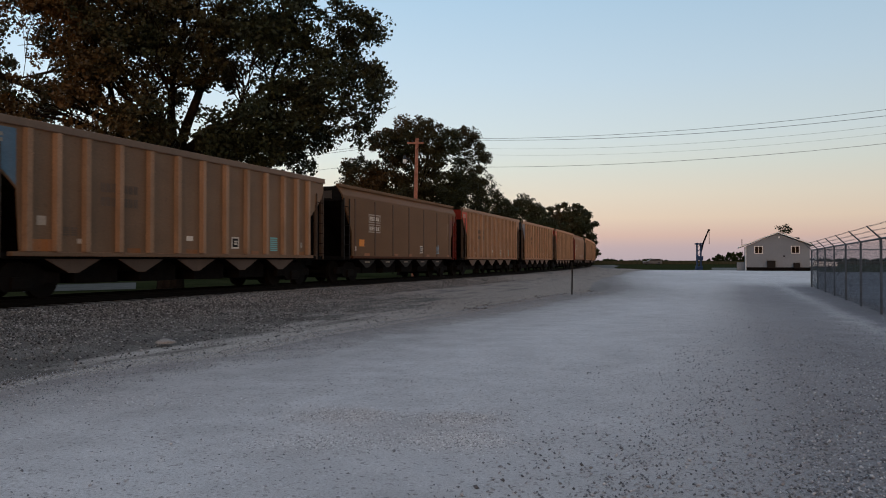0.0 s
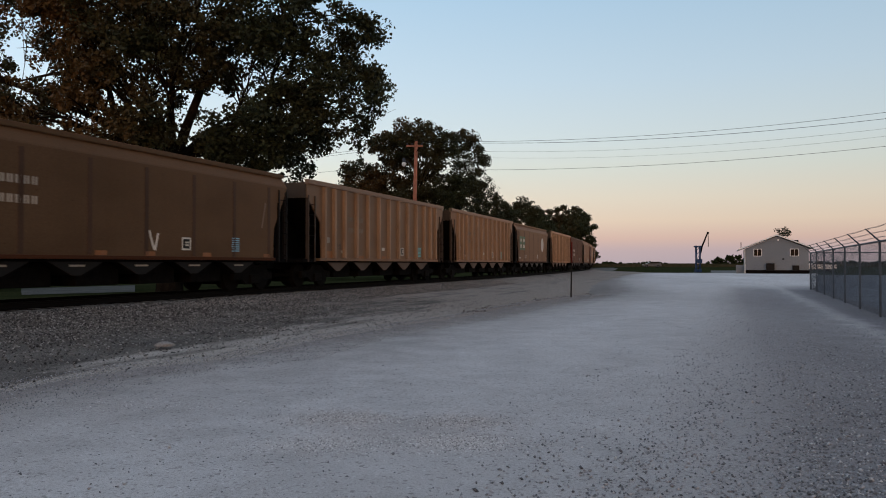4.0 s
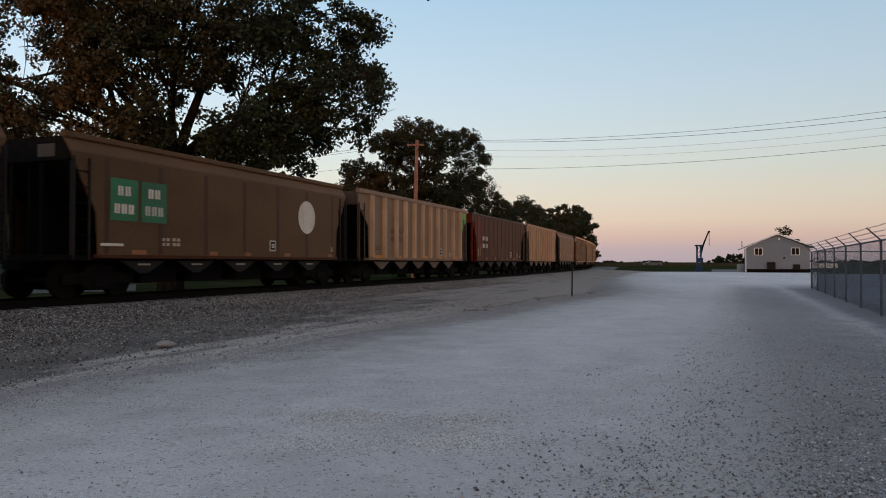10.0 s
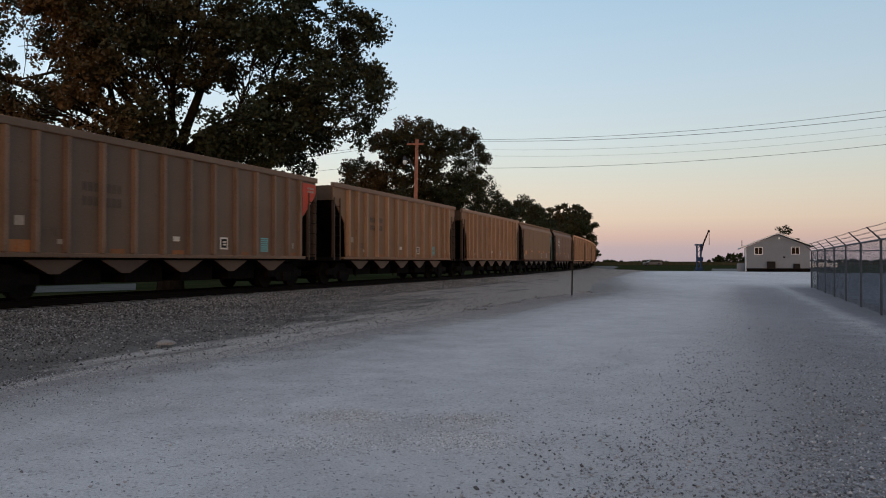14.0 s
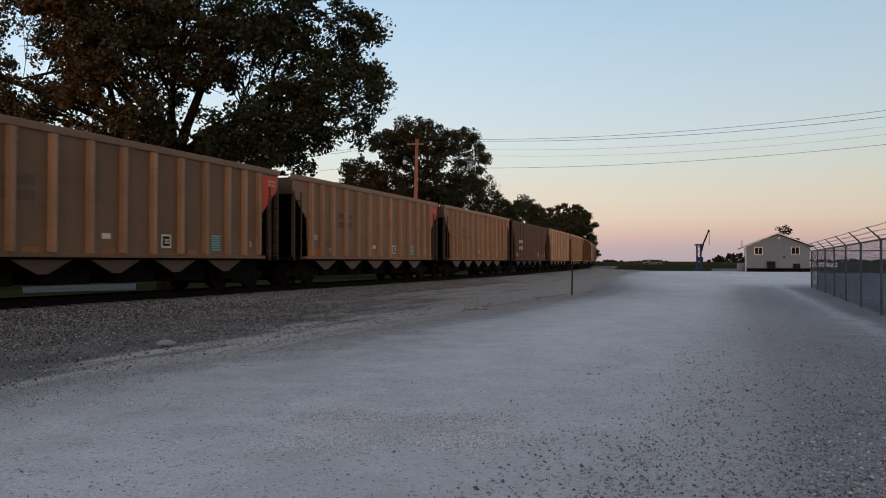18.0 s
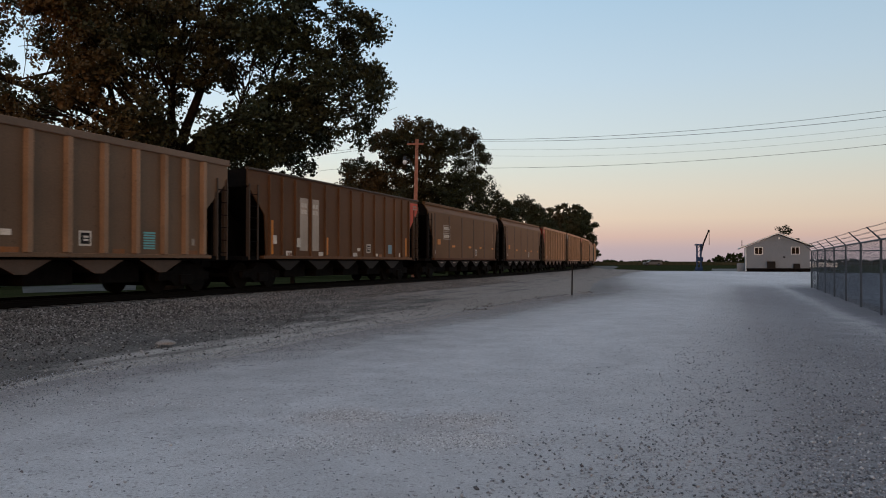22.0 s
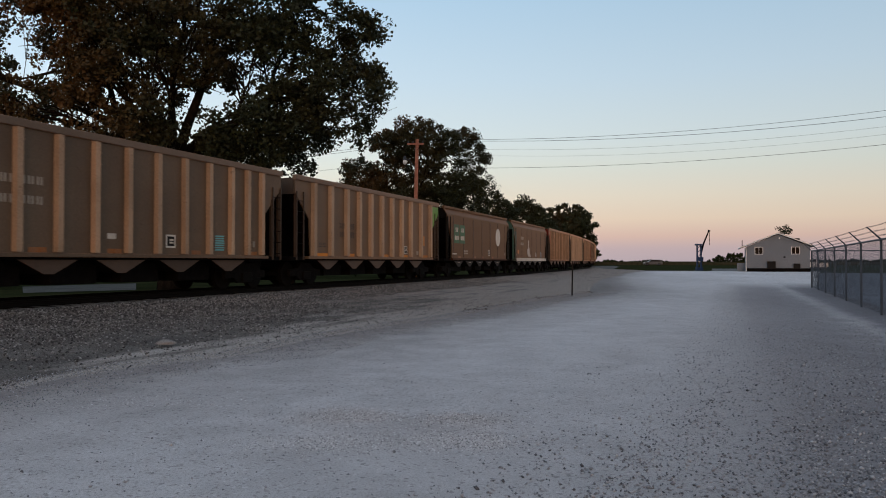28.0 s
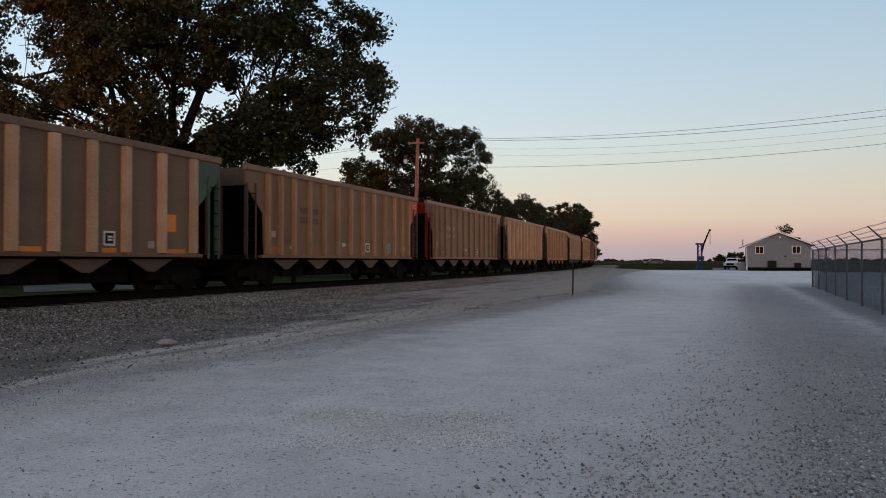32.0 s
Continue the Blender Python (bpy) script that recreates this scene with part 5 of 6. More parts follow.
def frame_bm(w, h, t):
    bm = bmesh.new()
    add_box(bm, -w, w, -t, 0, h - 0.05, h)
    add_box(bm, -w, w, -t, 0, -h, -h + 0.05)
    add_box(bm, -w, -w + 0.05, -t, 0, -h + 0.05, h - 0.05)
    add_box(bm, w - 0.05, w, -t, 0, -h + 0.05, h - 0.05)
    return bm


def bars_bm(w, h, rows, cols):
    """Plain bars standing for lettering."""
    bm = bmesh.new()
    for r in range(rows):
        for c in range(cols):
            x0, z0 = -w / 2 + w * c / cols, h / 2 - h * (r + 1) / rows
            lo, hi = z0 + h / rows * 0.18, z0 + h / rows * 0.82
            if w / cols > 0.3 and h / rows > 0.2:      # large characters: one upright bar each
                u0, u1 = x0 + w / cols * 0.08, x0 + w / cols * 0.92
                n = max(2, round((u1 - u0) / 0.2))
                for k in range(n):
                    v0 = u0 + (u1 - u0) * k / n
                    add_box(bm, v0, v0 + (u1 - u0) / n * 0.62, -0.006, 0, lo, hi)
            elif cols > 1:      # small characters: two thin uprights each
                for u in (0.1, 0.52):
                    add_box(bm, x0 + w / cols * u, x0 + w / cols * (u + 0.3), -0.006, 0, lo, hi)
            else:
                add_box(bm, x0 + w / cols * 0.1, x0 + w / cols * 0.9, -0.006, 0, lo, hi)
    return bm


def plate_bm(w, h, t=0.006):
    return box(-w / 2, w / 2, -t, 0, -h / 2, h / 2)


def disc_bm(r):
    bm = rod((0, 0.0, 0), (0, -0.008, 0), r, None, 36)
    return bm


def put(x, z, proud=0.0):
    return Matrix.Translation((x, -HALF - 0.004 - proud, z))


def corner_patch(sgn):
    e = LONG - 0.02
    return prism([(sgn * (INNER + 0.14), TOP - 0.14), (sgn * e, TOP - 0.14), (sgn * e, TOP - 0.53), (sgn * (INNER + 0.14), TOP - 1.42)], -HALF - 0.012, -HALF - 0.002)


RIBS = {13: (0.0, 1.14, 2.29, 3.43, 4.55, 5.45, 6.28), 11: (0.0, 1.16, 2.33, 3.50, 4.88, 6.25)}      # from the middle outwards, where they stand unevenly
KINDS = {   # rounded side, side paint, ribs, rib width, rib depth, rib paint, end paint
    "R": (False, TAN, 13, 0.20, 0.13, TANRIB, TAN), "W": (False, GREY, 11, 0.30, 0.14, GREYRIB, GREY), "P": (False, DUSTY, 11, 0.26, 0.14, TANRIB, BLACK), "Q": (False, GREY, 13, 0.22, 0.13, GREYRIB, GREY),
    "S": (True, DUSTY, 7, 0.16, 0.012, SEAM, BLACK), "B": (False, BROWN, 13, 0.06, 0.02, BROWN, BROWN), "D": (True, PURPLE, 6, 0.2, 0.012, SEAM, BLACK),
    "T": (True, SANDY, 7, 0.14, 0.010, SANDY, BLACK), "N": (True, UMBER, 6, 0.22, 0.012, SEAM, BLACK), "M": (False, ASHEN, 13, 0.16, 0.12, ASHENRIB, DUSTY),
    "L": (False, RUSSET, 13, 0.10, 0.08, RUSSET, BROWN)}
SAY = {"R": "tan ribbed steel coal hopper wagon", "W": "grey coal hopper wagon with broad pale posts", "P": "brown coal hopper wagon with pale posts", "Q": "grey coal hopper wagon with narrow pale posts",
       "S": "smooth-sided dusty brown coal hopper wagon", "B": "dark brown thin-ribbed coal hopper wagon", "D": "smooth dark purple-brown coal hopper wagon",
       "T": "smooth tan coal hopper wagon", "N": "smooth warm brown coal hopper wagon", "M": "dusty brown ribbed coal hopper wagon",
       "L": "dusty brown thin-ribbed coal hopper wagon"}


def hopper_car(kind, head, tail, extra):
    """One wagon, nose to the left (-x); head and tail name the paint of its end panels."""
    curved, skin, nrib, rw, rd, ribpaint, endpaint = KINDS[kind]
    q = SHORT if kind in "STDN" else 1.0
    say = {"darkgreen": "dark green", "maroon": "dark red", "": ""}
    words = SAY[kind]
    if head or tail:
        words += " with %s %s panel" % (say.get(head or tail, head or tail), "front" if head else "rear") if "with" not in words else ", %s %s panel" % (say.get(head or tail, head or tail), "front" if head else "rear")
    car = thing("hopper_wagon", pose(0, 0, 0), words, "railway wagon", "wagons of the coal train")
    for m in (None, FLIP):
        if curved:
            piece("side_sheet", "round", skin, car, round_side, "", m)
        else:
            piece("side_sheet", "flat", skin, car, lambda: prism(SIDE, -HALF, -HALF + 0.05), "", m)
        y0 = HALF - 0.22 if curved else HALF
        piece("top_chord", ("chord", curved, kind in "BL"), ENDS if kind in "BL" else CHORD if kind in "RWMQP" else skin, car, lambda: box(-LONG * q - 0.03, LONG * q + 0.03, -y0 - 0.07, -y0 + 0.1, TOP - 0.02 if curved or kind in "BL" else TOP - 0.07, TOP + (0.05 if kind in "BL" else 0.12), 0.02), "", m)
        piece("side_sill", ("sill", q), BROWN if curved else skin, car, lambda: box(-INNER * q - 0.25, INNER * q + 0.25, -HALF - 0.07, -HALF + 0.12, SILL - 0.06, SILL + 0.04, 0.012), "", m)
        steps = sorted({sgn * x for x in RIBS[nrib] for sgn in (-1, 1)}) if nrib in RIBS else [q * (-INNER + 0.08 + (2 * INNER - 0.16) * k / (nrib - 1)) for k in range(nrib)]
        for x in steps:
            at = Matrix.Translation((x, -HALF + 0.002, 0))
            if curved:
                piece("panel_seam", ("seam", rw, rd), ribpaint, car, lambda: prism([(-rw / 2, 0.0), (-rw * 0.45, -rd), (rw * 0.45, -rd), (rw / 2, 0.0)], SILL + 0.06, 3.6, "z"), "", at if m is None else m @ at)
            else:
                piece("rib", ("rib", rw, rd), ribpaint, car, lambda: rib_bm(rw, rd), "", at if m is None else m @ at)
    for sgn, colour in ((-1, head), (1, tail)):
        m = Matrix.Translation((LONG * (q - 1), 0, 0)) if sgn > 0 else Matrix.Translation((LONG * (1 - q), 0, 0)) @ FLIP
        end = DEEPRED if colour in ("red", "maroon") else DEEPBLUE if colour == "blue" else PATCH[colour] if colour else (ENDS if endpaint in (TAN, GREY, DUSTY) else DARK)
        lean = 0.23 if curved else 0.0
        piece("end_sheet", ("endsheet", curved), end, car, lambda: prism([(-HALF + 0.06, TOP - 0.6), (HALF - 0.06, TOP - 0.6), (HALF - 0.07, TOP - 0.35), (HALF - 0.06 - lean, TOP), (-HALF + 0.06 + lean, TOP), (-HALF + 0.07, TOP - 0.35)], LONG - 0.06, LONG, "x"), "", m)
        if kind in "SDNB":
            piece("end_plate", "eplate", ENDS, car, lambda: box(LONG + 0.002, LONG + 0.01, 0.75 - 0.28, 0.75 + 0.28, TOP - 0.5, TOP - 0.18), "", m)
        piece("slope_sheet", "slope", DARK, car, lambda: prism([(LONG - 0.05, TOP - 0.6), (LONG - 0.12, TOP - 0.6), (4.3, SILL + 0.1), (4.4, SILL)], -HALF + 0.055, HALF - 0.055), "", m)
        # stands for the slope supports; added to keep sky from showing through
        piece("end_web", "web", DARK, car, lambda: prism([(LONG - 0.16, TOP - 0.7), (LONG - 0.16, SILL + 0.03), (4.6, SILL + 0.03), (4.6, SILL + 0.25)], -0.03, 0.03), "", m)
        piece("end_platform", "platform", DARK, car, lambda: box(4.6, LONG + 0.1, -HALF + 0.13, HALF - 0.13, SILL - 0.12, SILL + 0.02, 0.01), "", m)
        dark_end = DEEPRED if colour == "maroon" else PATCH[colour] if colour in ("teal", "darkgreen") else BLACK if curved and endpaint not in (TAN, GREY, DUSTY) else ENDS
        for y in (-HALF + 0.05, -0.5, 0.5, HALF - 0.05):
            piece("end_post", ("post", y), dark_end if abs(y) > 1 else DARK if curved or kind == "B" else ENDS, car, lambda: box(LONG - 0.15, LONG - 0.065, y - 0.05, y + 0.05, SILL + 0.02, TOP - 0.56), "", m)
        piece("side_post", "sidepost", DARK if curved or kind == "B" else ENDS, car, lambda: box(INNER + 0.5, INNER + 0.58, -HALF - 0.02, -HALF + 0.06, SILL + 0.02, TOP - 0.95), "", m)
        x0 = LONG * q - 0.56 if sgn > 0 else -LONG * q + 0.06
        for dx in (0.0, 0.5):
            piece("ladder_stile", "stile", dark_end, car, stile_bm, "", Matrix.Translation((x0 + dx, 0, 0)))
        for k in range(6):
            piece("ladder_rung", ("rung", k), DARK, car, lambda: rungs_bm(k), "", Matrix.Translation((x0, 0, 0)))
        if colour and curved:
            piece("corner_panel", ("patchs", sgn), PATCH[colour], car, lambda: prism([(sgn * (INNER * q - 0.1), 3.3), (sgn * (LONG * q - 0.12), 3.3), (sgn * (INNER * q + 0.14), TOP - 1.42), (sgn * (INNER * q - 0.1), SILL + 0.08)], -HALF - 0.008, -HALF - 0.001), "%s painted corner panel" % say.get(colour, colour))
        if colour and not curved and kind not in "B":
            piece("corner_panel", ("patch", sgn), PATCH[colour], car, lambda: corner_patch(sgn), "%s painted corner panel" % colour)
            if colour in ("red", "blue"):
                tagged(piece("corner_lettering", "clet", PATCH["pale"], car, lambda: bars_bm(0.5, 0.26, 2, 3), "small pale lettering bars", put(sgn * (INNER + 0.72), TOP - 0.38, 0.01)), kind="stuff")
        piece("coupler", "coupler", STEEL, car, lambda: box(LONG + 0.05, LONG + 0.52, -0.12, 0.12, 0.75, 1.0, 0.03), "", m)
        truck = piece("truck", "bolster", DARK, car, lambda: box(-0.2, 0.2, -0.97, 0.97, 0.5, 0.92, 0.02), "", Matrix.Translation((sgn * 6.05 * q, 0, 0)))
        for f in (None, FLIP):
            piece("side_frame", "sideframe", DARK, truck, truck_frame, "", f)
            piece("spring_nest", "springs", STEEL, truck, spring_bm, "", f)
        # stands for brake gear; solid block added to close the bright wheel slot
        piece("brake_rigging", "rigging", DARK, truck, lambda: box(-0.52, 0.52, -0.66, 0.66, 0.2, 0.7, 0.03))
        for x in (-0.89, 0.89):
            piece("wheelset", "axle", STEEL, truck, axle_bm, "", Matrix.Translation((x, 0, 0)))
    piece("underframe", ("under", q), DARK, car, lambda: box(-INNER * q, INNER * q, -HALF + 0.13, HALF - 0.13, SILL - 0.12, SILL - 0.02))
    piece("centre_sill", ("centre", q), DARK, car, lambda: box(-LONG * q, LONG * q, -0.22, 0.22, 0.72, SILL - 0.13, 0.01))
    for k in range(5):
        x = q * (-4.72 + 2.36 * k)
        if curved:
            piece("bay_stripe", "bstripe", PATCH["pale"], car, lambda: plate_bm(0.5, 0.05), "", Matrix.Translation((x, -HALF + 0.156, SILL - 0.22)))
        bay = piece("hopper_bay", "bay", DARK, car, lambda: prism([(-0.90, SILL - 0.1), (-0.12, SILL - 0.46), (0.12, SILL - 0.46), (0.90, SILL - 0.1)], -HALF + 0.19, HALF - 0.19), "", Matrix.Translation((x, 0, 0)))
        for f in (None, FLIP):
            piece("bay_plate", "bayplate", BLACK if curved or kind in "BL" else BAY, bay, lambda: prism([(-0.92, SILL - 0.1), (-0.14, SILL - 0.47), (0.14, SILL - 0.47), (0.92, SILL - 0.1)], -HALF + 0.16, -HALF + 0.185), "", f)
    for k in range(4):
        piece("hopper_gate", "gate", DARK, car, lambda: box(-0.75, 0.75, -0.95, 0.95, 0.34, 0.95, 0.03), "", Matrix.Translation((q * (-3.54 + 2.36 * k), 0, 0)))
    markings(car, kind, extra, (head, tail))
    return car


FRAME_X = {"R": 1.72, "M": 1.72, "Q": 1.72, "L": 1.72, "W": 2.95, "P": 3.0, "B": 2.9}      # where the framed data plate stands; 1.68 on the smooth wagons
STRIPS = {"R": ((-2.85, 0.5), (-0.45, 0.5), (2.85, 0.42), (5.87, 0.4)), "W": ((-5.5, 0.85), (-3.0, 0.6), (0.55, 0.62), (2.95, 0.5), (5.5, 0.85)), "P": ((-1.7, 0.3),),
          "B": ((-4.08, 0.4), (-1.78, 0.4), (0.19, 0.4), (1.75, 0.3), (4.0, 0.3)), "L": ((-4.9, 0.3), (3.0, 0.3)),
          "S": ((-4.9, 0.55), (-1.65, 0.4), (0.15, 0.4), (2.65, 0.4), (5.95, 0.4)), "T": ((-2.87, 0.55), (0.4, 0.5), (2.75, 0.45), (5.66, 0.36))}
for a, b in (("M", "R"), ("Q", "R"), ("D", "T"), ("N", "T")):
    STRIPS[a] = STRIPS[b]


def markings(car, kind, extra, ends):
    low = SILL + 0.14
    signed = extra in ("signs", "signsred")

    def plate(name, colour, w, h, x, z, proud=0.0, label="", turn=0.0):
        paint_ = colour if not isinstance(colour, str) else PATCH[colour]
        piece(name, ("plate", w, h), paint_, car, lambda: plate_bm(w, h), label, put(x, z, proud) @ Matrix.Rotation(radians(turn), 4, "Y"))

    def bars(name, colour, w, h, rows, cols, x, z, proud=0.0, label="pale stencilled bars"):
        tagged(piece(name, ("bars", w, h, rows, cols), PATCH[colour], car, lambda: bars_bm(w, h, rows, cols), label, put(x, z, proud)), kind="stuff")

    fx = FRAME_X.get(kind, 1.68)
    piece("data_plate", "dplate", PATCH["white"], car, lambda: frame_bm(0.2, 0.19, 0.006), "", put(fx, SILL + 0.42))
    piece("data_field", "dfield", BLACK, car, lambda: plate_bm(0.32, 0.3, 0.004), "", put(fx, SILL + 0.42))
    bars("data_lines", "white", 0.2, 0.16, 2, 1, fx + 0.02, SILL + 0.42, 0.006, "white printed lines")
    if kind in "RMQ":
        bars("service_panel", "cyan", 0.56, 0.5, 7, 1, 4.0, SILL + 0.42, 0, "rows of pale blue stencilled bars")
        plate("white_plate", "white", 0.3, 0.14, -0.55, SILL + 0.5)
        plate("white_plate", "pale", 0.16, 0.12, -4.72, SILL + 0.32)
        plate("rust_panel", "dull", 0.62, 0.28, -5.87, low + 0.06, 0.004)
        plate("white_plate", "pale", 0.26, 0.22, -5.86, SILL + 0.78)
        plate("white_plate", "pale", 0.12, 0.2, 5.87, SILL + 0.42)
        bars("small_lettering", "fade", 0.5, 0.22, 4, 2, -5.0, SILL + 0.55, 0, "faded small lettering bars")
    elif kind in "W":
        plate("yellow_panel", "orange", 0.42, 0.5, 5.3, SILL + 0.92)
        plate("white_plate", "pale", 0.26, 0.2, 4.5, SILL + 0.28)
        bars("small_lettering", "fade", 0.6, 0.2, 3, 2, -5.5, SILL + 0.5, 0, "faded small lettering bars")
    elif kind in "P":
        plate("blue_panel", "sky", 0.46, 0.55, 5.45, SILL + 1.06, 0, "pale blue square panel")
        plate("rust_panel", "dull", 0.34, 0.5, -5.9, SILL + 0.36, -0.002)
        plate("white_plate", "white", 0.18, 0.14, -5.2, SILL + 0.3)
        plate("white_plate", "pale", 0.34, 0.3, -2.85, SILL + 0.45)
        plate("white_plate", "white", 0.16, 0.12, 5.4, SILL + 0.34)
    elif kind in "B":
        bars("service_panel", "pink", 0.46, 0.42, 6, 1, 4.95, SILL + 0.36, 0, "rows of faded red stencilled bars")
        plate("white_plate", "white", 0.14, 0.12, 5.9, SILL + 0.3)
        if ends[1]:
            plate("rust_panel", "orange", 0.6, 0.26, -5.75, SILL + 0.4)
        else:
            for x in (-5.55, -2.4, -0.1):
                plate("orange_mark", "dull", 0.12, 0.7, x, SILL + 0.62)
    elif kind in "L":
        plate("blue_panel", "sky", 0.42, 0.42, 4.06, SILL + 0.42, 0, "pale blue square panel")
        for x, z, w, h in ((-5.9, 0.62, 0.26, 0.3), (-4.3, 0.55, 0.4, 0.34), (-4.95, 0.14, 0.4, 0.18), (-2.6, 0.14, 0.34, 0.16), (0.4, 0.14, 0.4, 0.16), (0.75, 0.36, 0.26, 0.14), (2.6, 0.14, 0.2, 0.12), (5.2, 0.16, 0.14, 0.2)):
            plate("white_plate", "white", w, h, x, SILL + z)
        for x, h in ((-6.1, 1.2), (-2.1, 0.7), (6.0, 0.9)):
            plate("orange_mark", "orange", 0.2, h, x, SILL + 0.1 + h / 2)
    else:
        if signed:
            bars("service_lettering", "pale", 0.9, 0.28, 2, 2, -3.6, SILL + 0.42)
        else:
            if kind not in "N":
                bars("service_panel", "sky" if kind in "TS" else "pale", 0.5, 0.48, 7, 1, 4.13, SILL + 0.45, 0, "rows of pale stencilled bars")
            plate("orange_panel", "orange", 0.5, 0.3, -5.45, SILL + (0.95 if kind in "N" else 0.62))
        if not signed:
            plate("scrape", CHORD, 0.09, 0.9, 5.75, SILL + 1.5, -0.003, "pale scraped streak", 14)
        plate("white_plate", "white", 0.14, 0.2, -6.05 if not signed else 6.05, SILL + 0.36)
    for x, w in STRIPS[kind]:
        plate("reflector_strip", "orange" if kind in "WTDN" else "dull", w, 0.12, x, low - 0.03 if kind not in "TDN" else SILL + 0.74)
    for sgn, colour in ((-1, ends[0]), (1, ends[1])):
        if kind in "B" and colour:
            piece("painted_end_panel", ("pend", sgn), DEEPRED, car, lambda: box(-0.5, 0.5, -0.004, 0, SILL + 0.08, TOP - 0.1), "dark red painted end of the side", Matrix.Translation((sgn * (INNER - 0.5), -HALF - 0.001, 0)))
            bars("small_lettering", "pale", 0.3, 0.5, 4, 1, sgn * (INNER - 0.3), SILL + 0.5, 0.004, "small pale lettering bars")
    if extra == "tag2":
        for z in (1.76, 1.31):
            bars("lettering", "pale", 1.1, 0.3, 1, 5, -4.12, SILL + z, 0, "pale lettering bars")
        for x, z, w, r in ((-5.6, 0.6, 0.5, 30), (-5.4, 0.8, 0.5, -40), (-5.2, 0.5, 0.45, 20), (0.2, 0.5, 0.55, 70), (0.4, 0.45, 0.5, -75), (-5.75, 1.2, 0.7, 65)):
            plate("graffiti_stroke", "white", w, 0.08, x, SILL + z, 0, "white sprayed stroke", r)
    elif extra == "white":
        rise = {"P": 1.0, "M": 1.5}.get(kind, 1.5)
        for z in (rise + 0.22, rise - 0.24):
            bars("lettering", "ghost" if kind in "R" else "pale", 1.45, 0.3, 1, 6, -3.4, SILL + z, 0, "worn stencilled lettering bars")
    elif extra in ("dark", "smear", "plate"):
        rise = 1.15 if kind == "W" else 1.55
        for x in (-3.78, -2.98):
            bars("lettering", "fade", 0.56, 0.72, 2, 3, x, SILL + rise, 0, "faded dark lettering bars")
        if extra == "smear":
            for x, w, h in ((-0.72, 0.6, 0.95), (-0.45, 0.35, 0.6), (0.4, 0.55, 0.7), (0.72, 0.3, 0.9)):
                plate("paint_smear", "red", w, h, x, SILL + 0.12 + h / 2, -0.003, "faded red smear of paint")
        if extra == "plate":
            plate("white_plate", "white", 0.62, 0.44, -0.68, SILL + 0.62)
    elif extra == "boxes" and kind in "B":
        for x in (-4.78, -4.03):
            for z in (1.45, 0.95):
                bars("lettering", "white", 0.56, 0.42, 1, 2, x, SILL + z, 0, "pale lettering bars")
    elif extra == "boxes":
        for z in (1.74, 1.30):
            piece("lettering_frame", "let_f", PATCH["pale"], car, lambda: frame_bm(0.62, 0.19, 0.006), "", put(-4.12, SILL + z))
            bars("lettering", "white", 1.05, 0.28, 1, 5, -4.12, SILL + z, 0, "pale lettering bars")
    elif signed:
        if extra == "signs":
            for x in (-5.47, -4.33):
                plate("green_sign", "signgreen", 1.0, 1.12, x, SILL + 1.5, 0.006, "green square sign panel")
        else:
            plate("red_panel", DEEPRED, 2.9, 2.55, -4.92, SILL + 1.32, 0.006, "dark red painted panel")
        for x in (-5.47, -4.33):
            bars("lettering", "white", 0.52, 0.4, 1, 2, x, SILL + 1.74, 0.014, "white lettering bars")
            bars("lettering", "white", 0.76, 0.4, 1, 3, x, SILL + 1.26, 0.014, "white lettering bars")
        piece("white_disc", "disc", PATCH["white"], car, lambda: disc_bm(0.62), "white round emblem", put(4.0, SILL + 1.55, 0.014))
        plate("white_stripe", "white", 0.8, 0.07, -5.9, low + 0.16, 0.014)
    elif extra == "tag":
        piece("graffiti", "tag", PATCH["white"], car, tag_bm, "white sprayed scrawl", put(-1.4, SILL + 0.65))
        for z in (1.74, 1.28):
            bars("lettering", "pale", 1.1, 0.34, 1, 5, -4.0, SILL + z, 0, "pale lettering bars")
        piece("white_sill_strip", "sillstrip", PATCH["white"], car, lambda: box(-INNER, INNER, -0.008, 0, -0.09, 0.16), "white painted sill", Matrix.Translation((0, -HALF - 0.071, SILL - 0.03)))
    elif extra == "label":
        plate("sign_panel", "oldgreen", 1.25, 1.9, -3.75, SILL + 1.45, 0.012, "dark green faded panel")
        piece("lettering_frame", "label_f", PATCH["pale"], car, lambda: frame_bm(0.66, 0.4, 0.006), "", put(-4.1, SILL + 1.75, 0.02))
        for z in (1.93, 1.57):
            bars("lettering", "white", 1.12, 0.26, 1, 5, -4.1, SILL + z, 0.02, "white lettering bars")
        bars("small_lettering", "pale", 0.8, 0.2, 2, 2, -4.0, SILL + 0.6)
    elif extra == "white2":
        for x in (-3.9, -3.05):
            plate("white_panel", "pale", 0.58, 2.0, x, SILL + 1.25, 0, "faded white upright panel")
            bars("lettering", "white", 0.44, 0.5, 2, 2, x, SILL + 1.85, 0.008, "white lettering bars")


def tag_bm():
    bm = bmesh.new()
    for x, z, w, h, a in ((-0.02, 0.5, 0.24, 0.95, 2), (-0.05, 0.12, 0.8, 0.34, -3), (-0.36, 0.0, 0.3, 0.42, 12), (0.0, -0.22, 0.5, 0.34, 0), (0.42, -0.26, 0.62, 0.26, 10), (0.3, 0.0, 0.3, 0.3, -25), (0.66, -0.36, 0.3, 0.16, 0)):
        add_box(bm, -w / 2, w / 2, -0.005, 0, -h / 2, h / 2, Matrix.Translation((x, 0, z)) @ Matrix.Rotation(radians(a), 4, "Y"))
    return bm


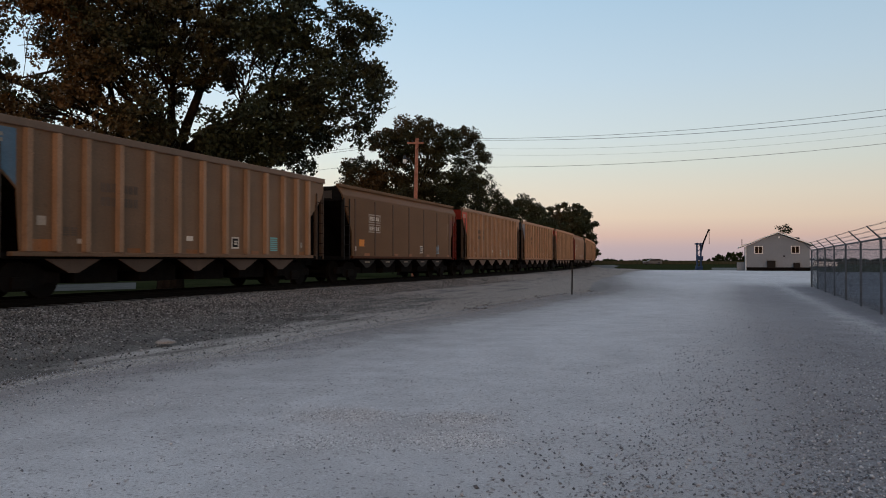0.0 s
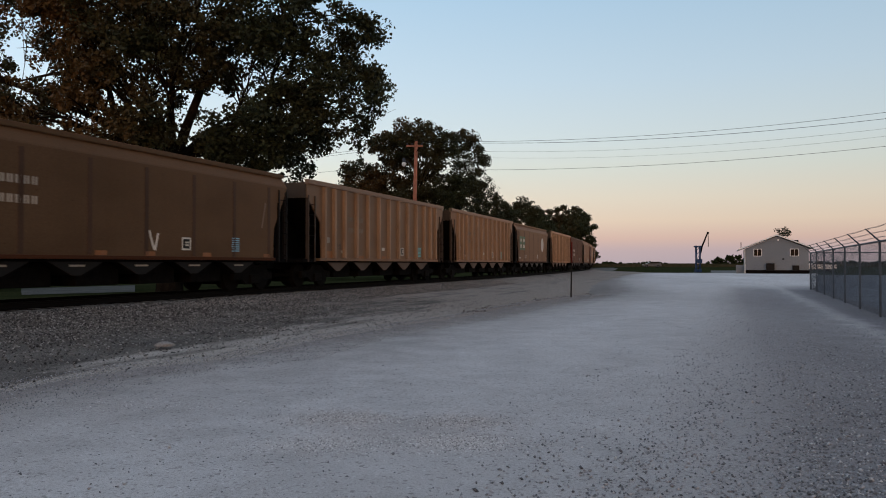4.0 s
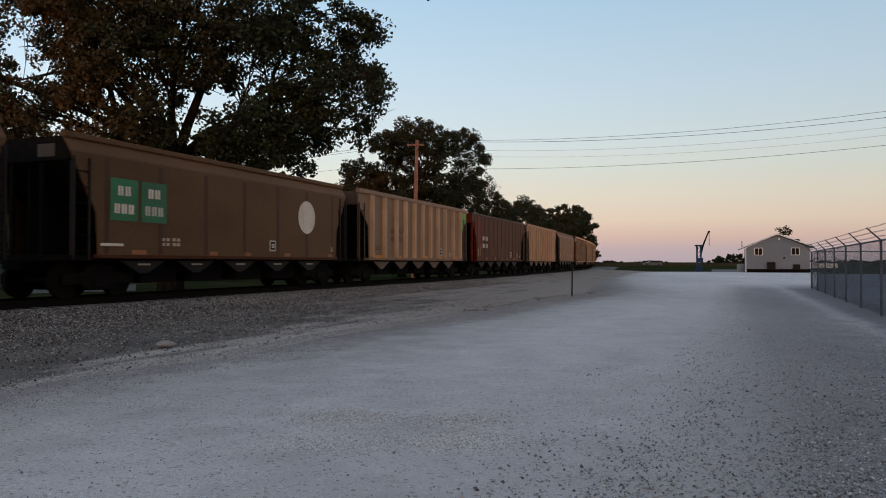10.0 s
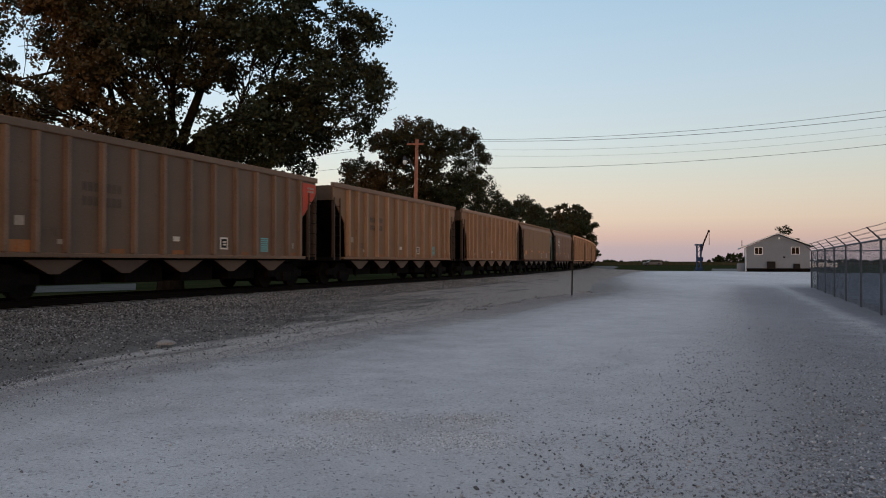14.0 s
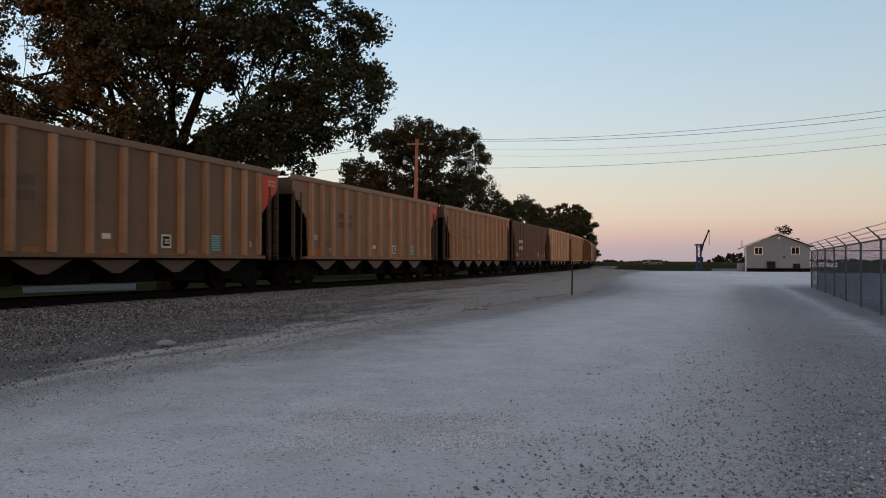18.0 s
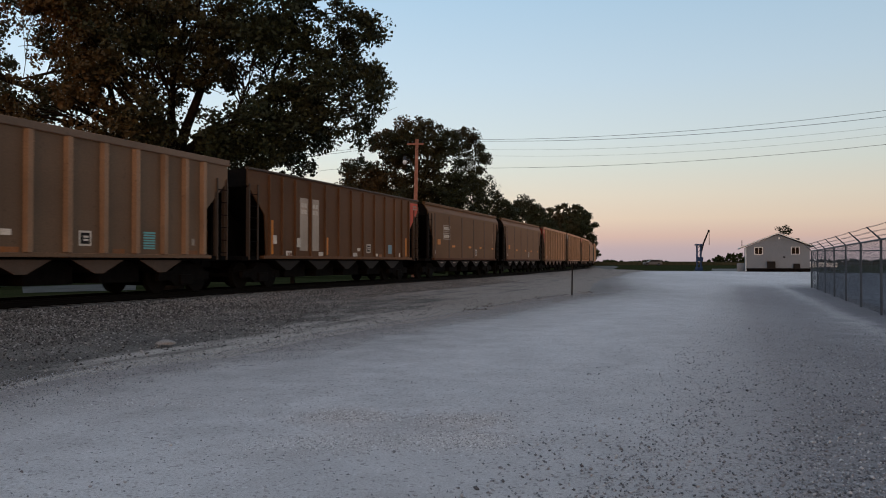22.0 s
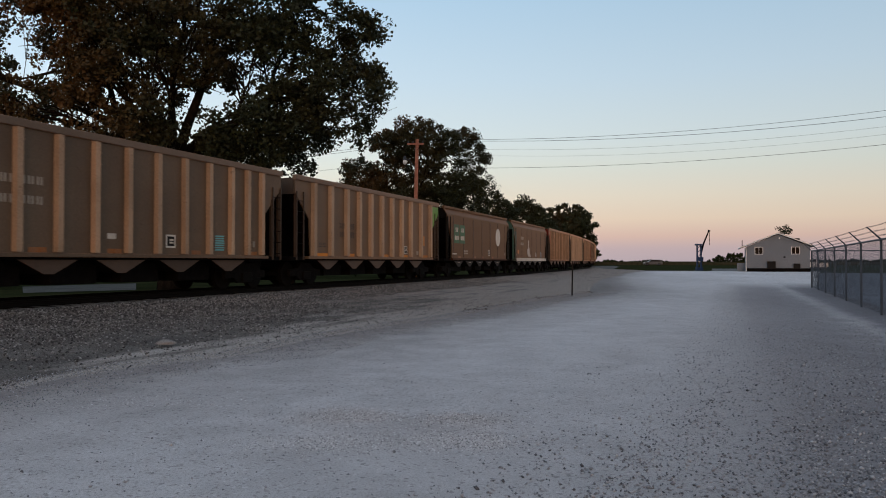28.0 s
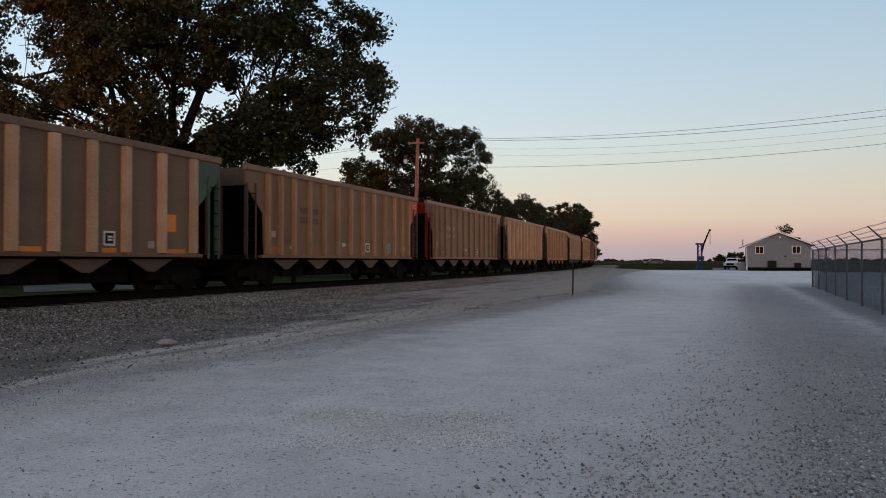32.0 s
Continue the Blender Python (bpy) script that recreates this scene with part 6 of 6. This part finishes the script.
TRAIN = [("R", "", "", "dark"), ("R", "blue", "", "dark"), ("S", "", "maroon", "boxes"), ("R", "red", "", "dark"), ("R", "blue", "", "dark"),
         ("R", "red", "", "dark"), ("S", "maroon", "", "tag2"), ("R", "", "", "white"), ("R", "", "", "white"), ("S", "", "", "signs"),
         ("R", "", "red", "dark"), ("B", "maroon", "", "boxes"), ("S", "", "maroon", "boxes"), ("S", "", "", "signsred"), ("S", "", "", "signs"),
         ("W", "", "green", "dark"), ("B", "maroon", "", "boxes"), ("Q", "", "red", "white"), ("T", "", "maroon", ""), ("M", "", "red", "dark"),
         ("R", "", "", "dark"), ("R", "", "", ""), ("T", "", "teal", ""), ("D", "", "", "label"), ("R", "", "red", "dark"),
         ("R", "", "red", "dark"), ("R", "", "red", "dark"), ("B", "", "maroon", "boxes"), ("W", "", "green", "smear"), ("R", "red", "", "dark"),
         ("L", "", "red", "white2"), ("N", "", "", "boxes"), ("N", "", "", ""), ("P", "red", "", "white"), ("R", "blue", "", "dark"),
         ("R", "red", "", "dark"), ("T", "", "teal", ""), ("Q", "red", "", "white"), ("W", "", "green", "dark"), ("S", "", "", "signs"),
         ("S", "darkgreen", "", "tag"), ("R", "red", "", "white"), ("W", "", "darkgreen", "plate"), ("R", "", "red", "dark"), ("M", "maroon", "", "white"),
         ("W", "", "", ""), ("R", "", "", ""), ("T", "", "", ""), ("R", "", "", "dark"), ("B", "", "", ""), ("R", "red", "", ""), ("R", "", "", ""), ("S", "", "", "")]
CARS = [hopper_car(*spec) for spec in TRAIN]


LENGTHS = [16.4, 16.4, 15.72, 16.54, 16.52, 16.5, 15.72, 16.55, 16.55, 15.84, 16.63, 16.63, 15.91, 15.84, 15.71, 16.39, 16.31, 16.35, 15.87, 16.59, 16.48, 16.44, 15.63, 15.62, 16.48, 16.42, 16.27, 16.17, 16.06, 16.06, 16.05, 15.86, 15.71, 16.38, 16.44, 16.4, 15.57, 16.36, 16.34, 15.6, 15.61, 16.31, 16.27, 16.28, 16.33, 16.39, 16.4, 15.6, 16.4, 16.4, 16.4, 16.4, 15.6]


SHIFT = {2: 0.38, 3: 0.16, 10: 0.1, 11: -0.15, 13: -0.18, 14: 0.4, 15: 0.22, 16: 0.2, 18: 0.42, 23: 0.5, 24: 0.3, 30: 0.18, 31: 0.25, 32: 0.58, 33: 0.28, 37: -0.15, 38: -0.4, 40: 0.36, 41: 0.16, 42: -0.24}      # slack in the couplings


def car_s(i, t):
    """Where the middle of car i stands along the track at t seconds; LENGTHS run from coupler to coupler."""
    return START + sum(LENGTHS[2:i + 1]) - (LENGTHS[1] if i == 0 else 0) - body_half(TRAIN[i][0]) + SHIFT.get(i, 0.0) - SPEED * t


def motions():
    for i, car in enumerate(CARS):
        rows = []
        for k in range(33):
            s = car_s(i, k)
            rows.append((float(k), Matrix.Translation(along(s, 0, RAIL_Z)) @ pose(0, 0, 0, 0, 0, heading(s))))
        walk(car, rows)
    walk(PICKUP, [(0.0, pose(62.0, 127.0, 0.02, 0, 0, 180)), (27.0, pose(62.0, 127.0, 0.02, 0, 0, 180)), (29.0, pose(56.5, 126.0, 0.02, 0, 0, 182)),
                  (30.2, pose(51.8, 125.4, 0.02, 0, 0, 184)), (30.8, pose(50.0, 125.1, 0.02, 0, 0, 187)), (31.4, pose(48.6, 124.6, 0.01, 0, 0, 200)),
                  (31.6, pose(47.8, 124.1, 0.01, 0, 0, 214)), (32.0, pose(46.2, 122.8, 0.0, 0, 0, 242))])
    walk(BIRD, [(0.0, pose(160, 95, 45, 0, 0, 180)), (5.8, pose(56.8, 100, 32.7, 0, 0, 180)), (7.0, pose(36.0, 100, 34.2, 0, 5, 178)),
                (8.0, pose(22.0, 100, 34.6, 0, 0, 180)), (9.0, pose(10.4, 100, 35.0, 0, 0, 182)), (14.0, pose(-60, 104, 42, 0, 0, 180)), (32.0, pose(-300, 120, 70, 0, 0, 180))])


motions()
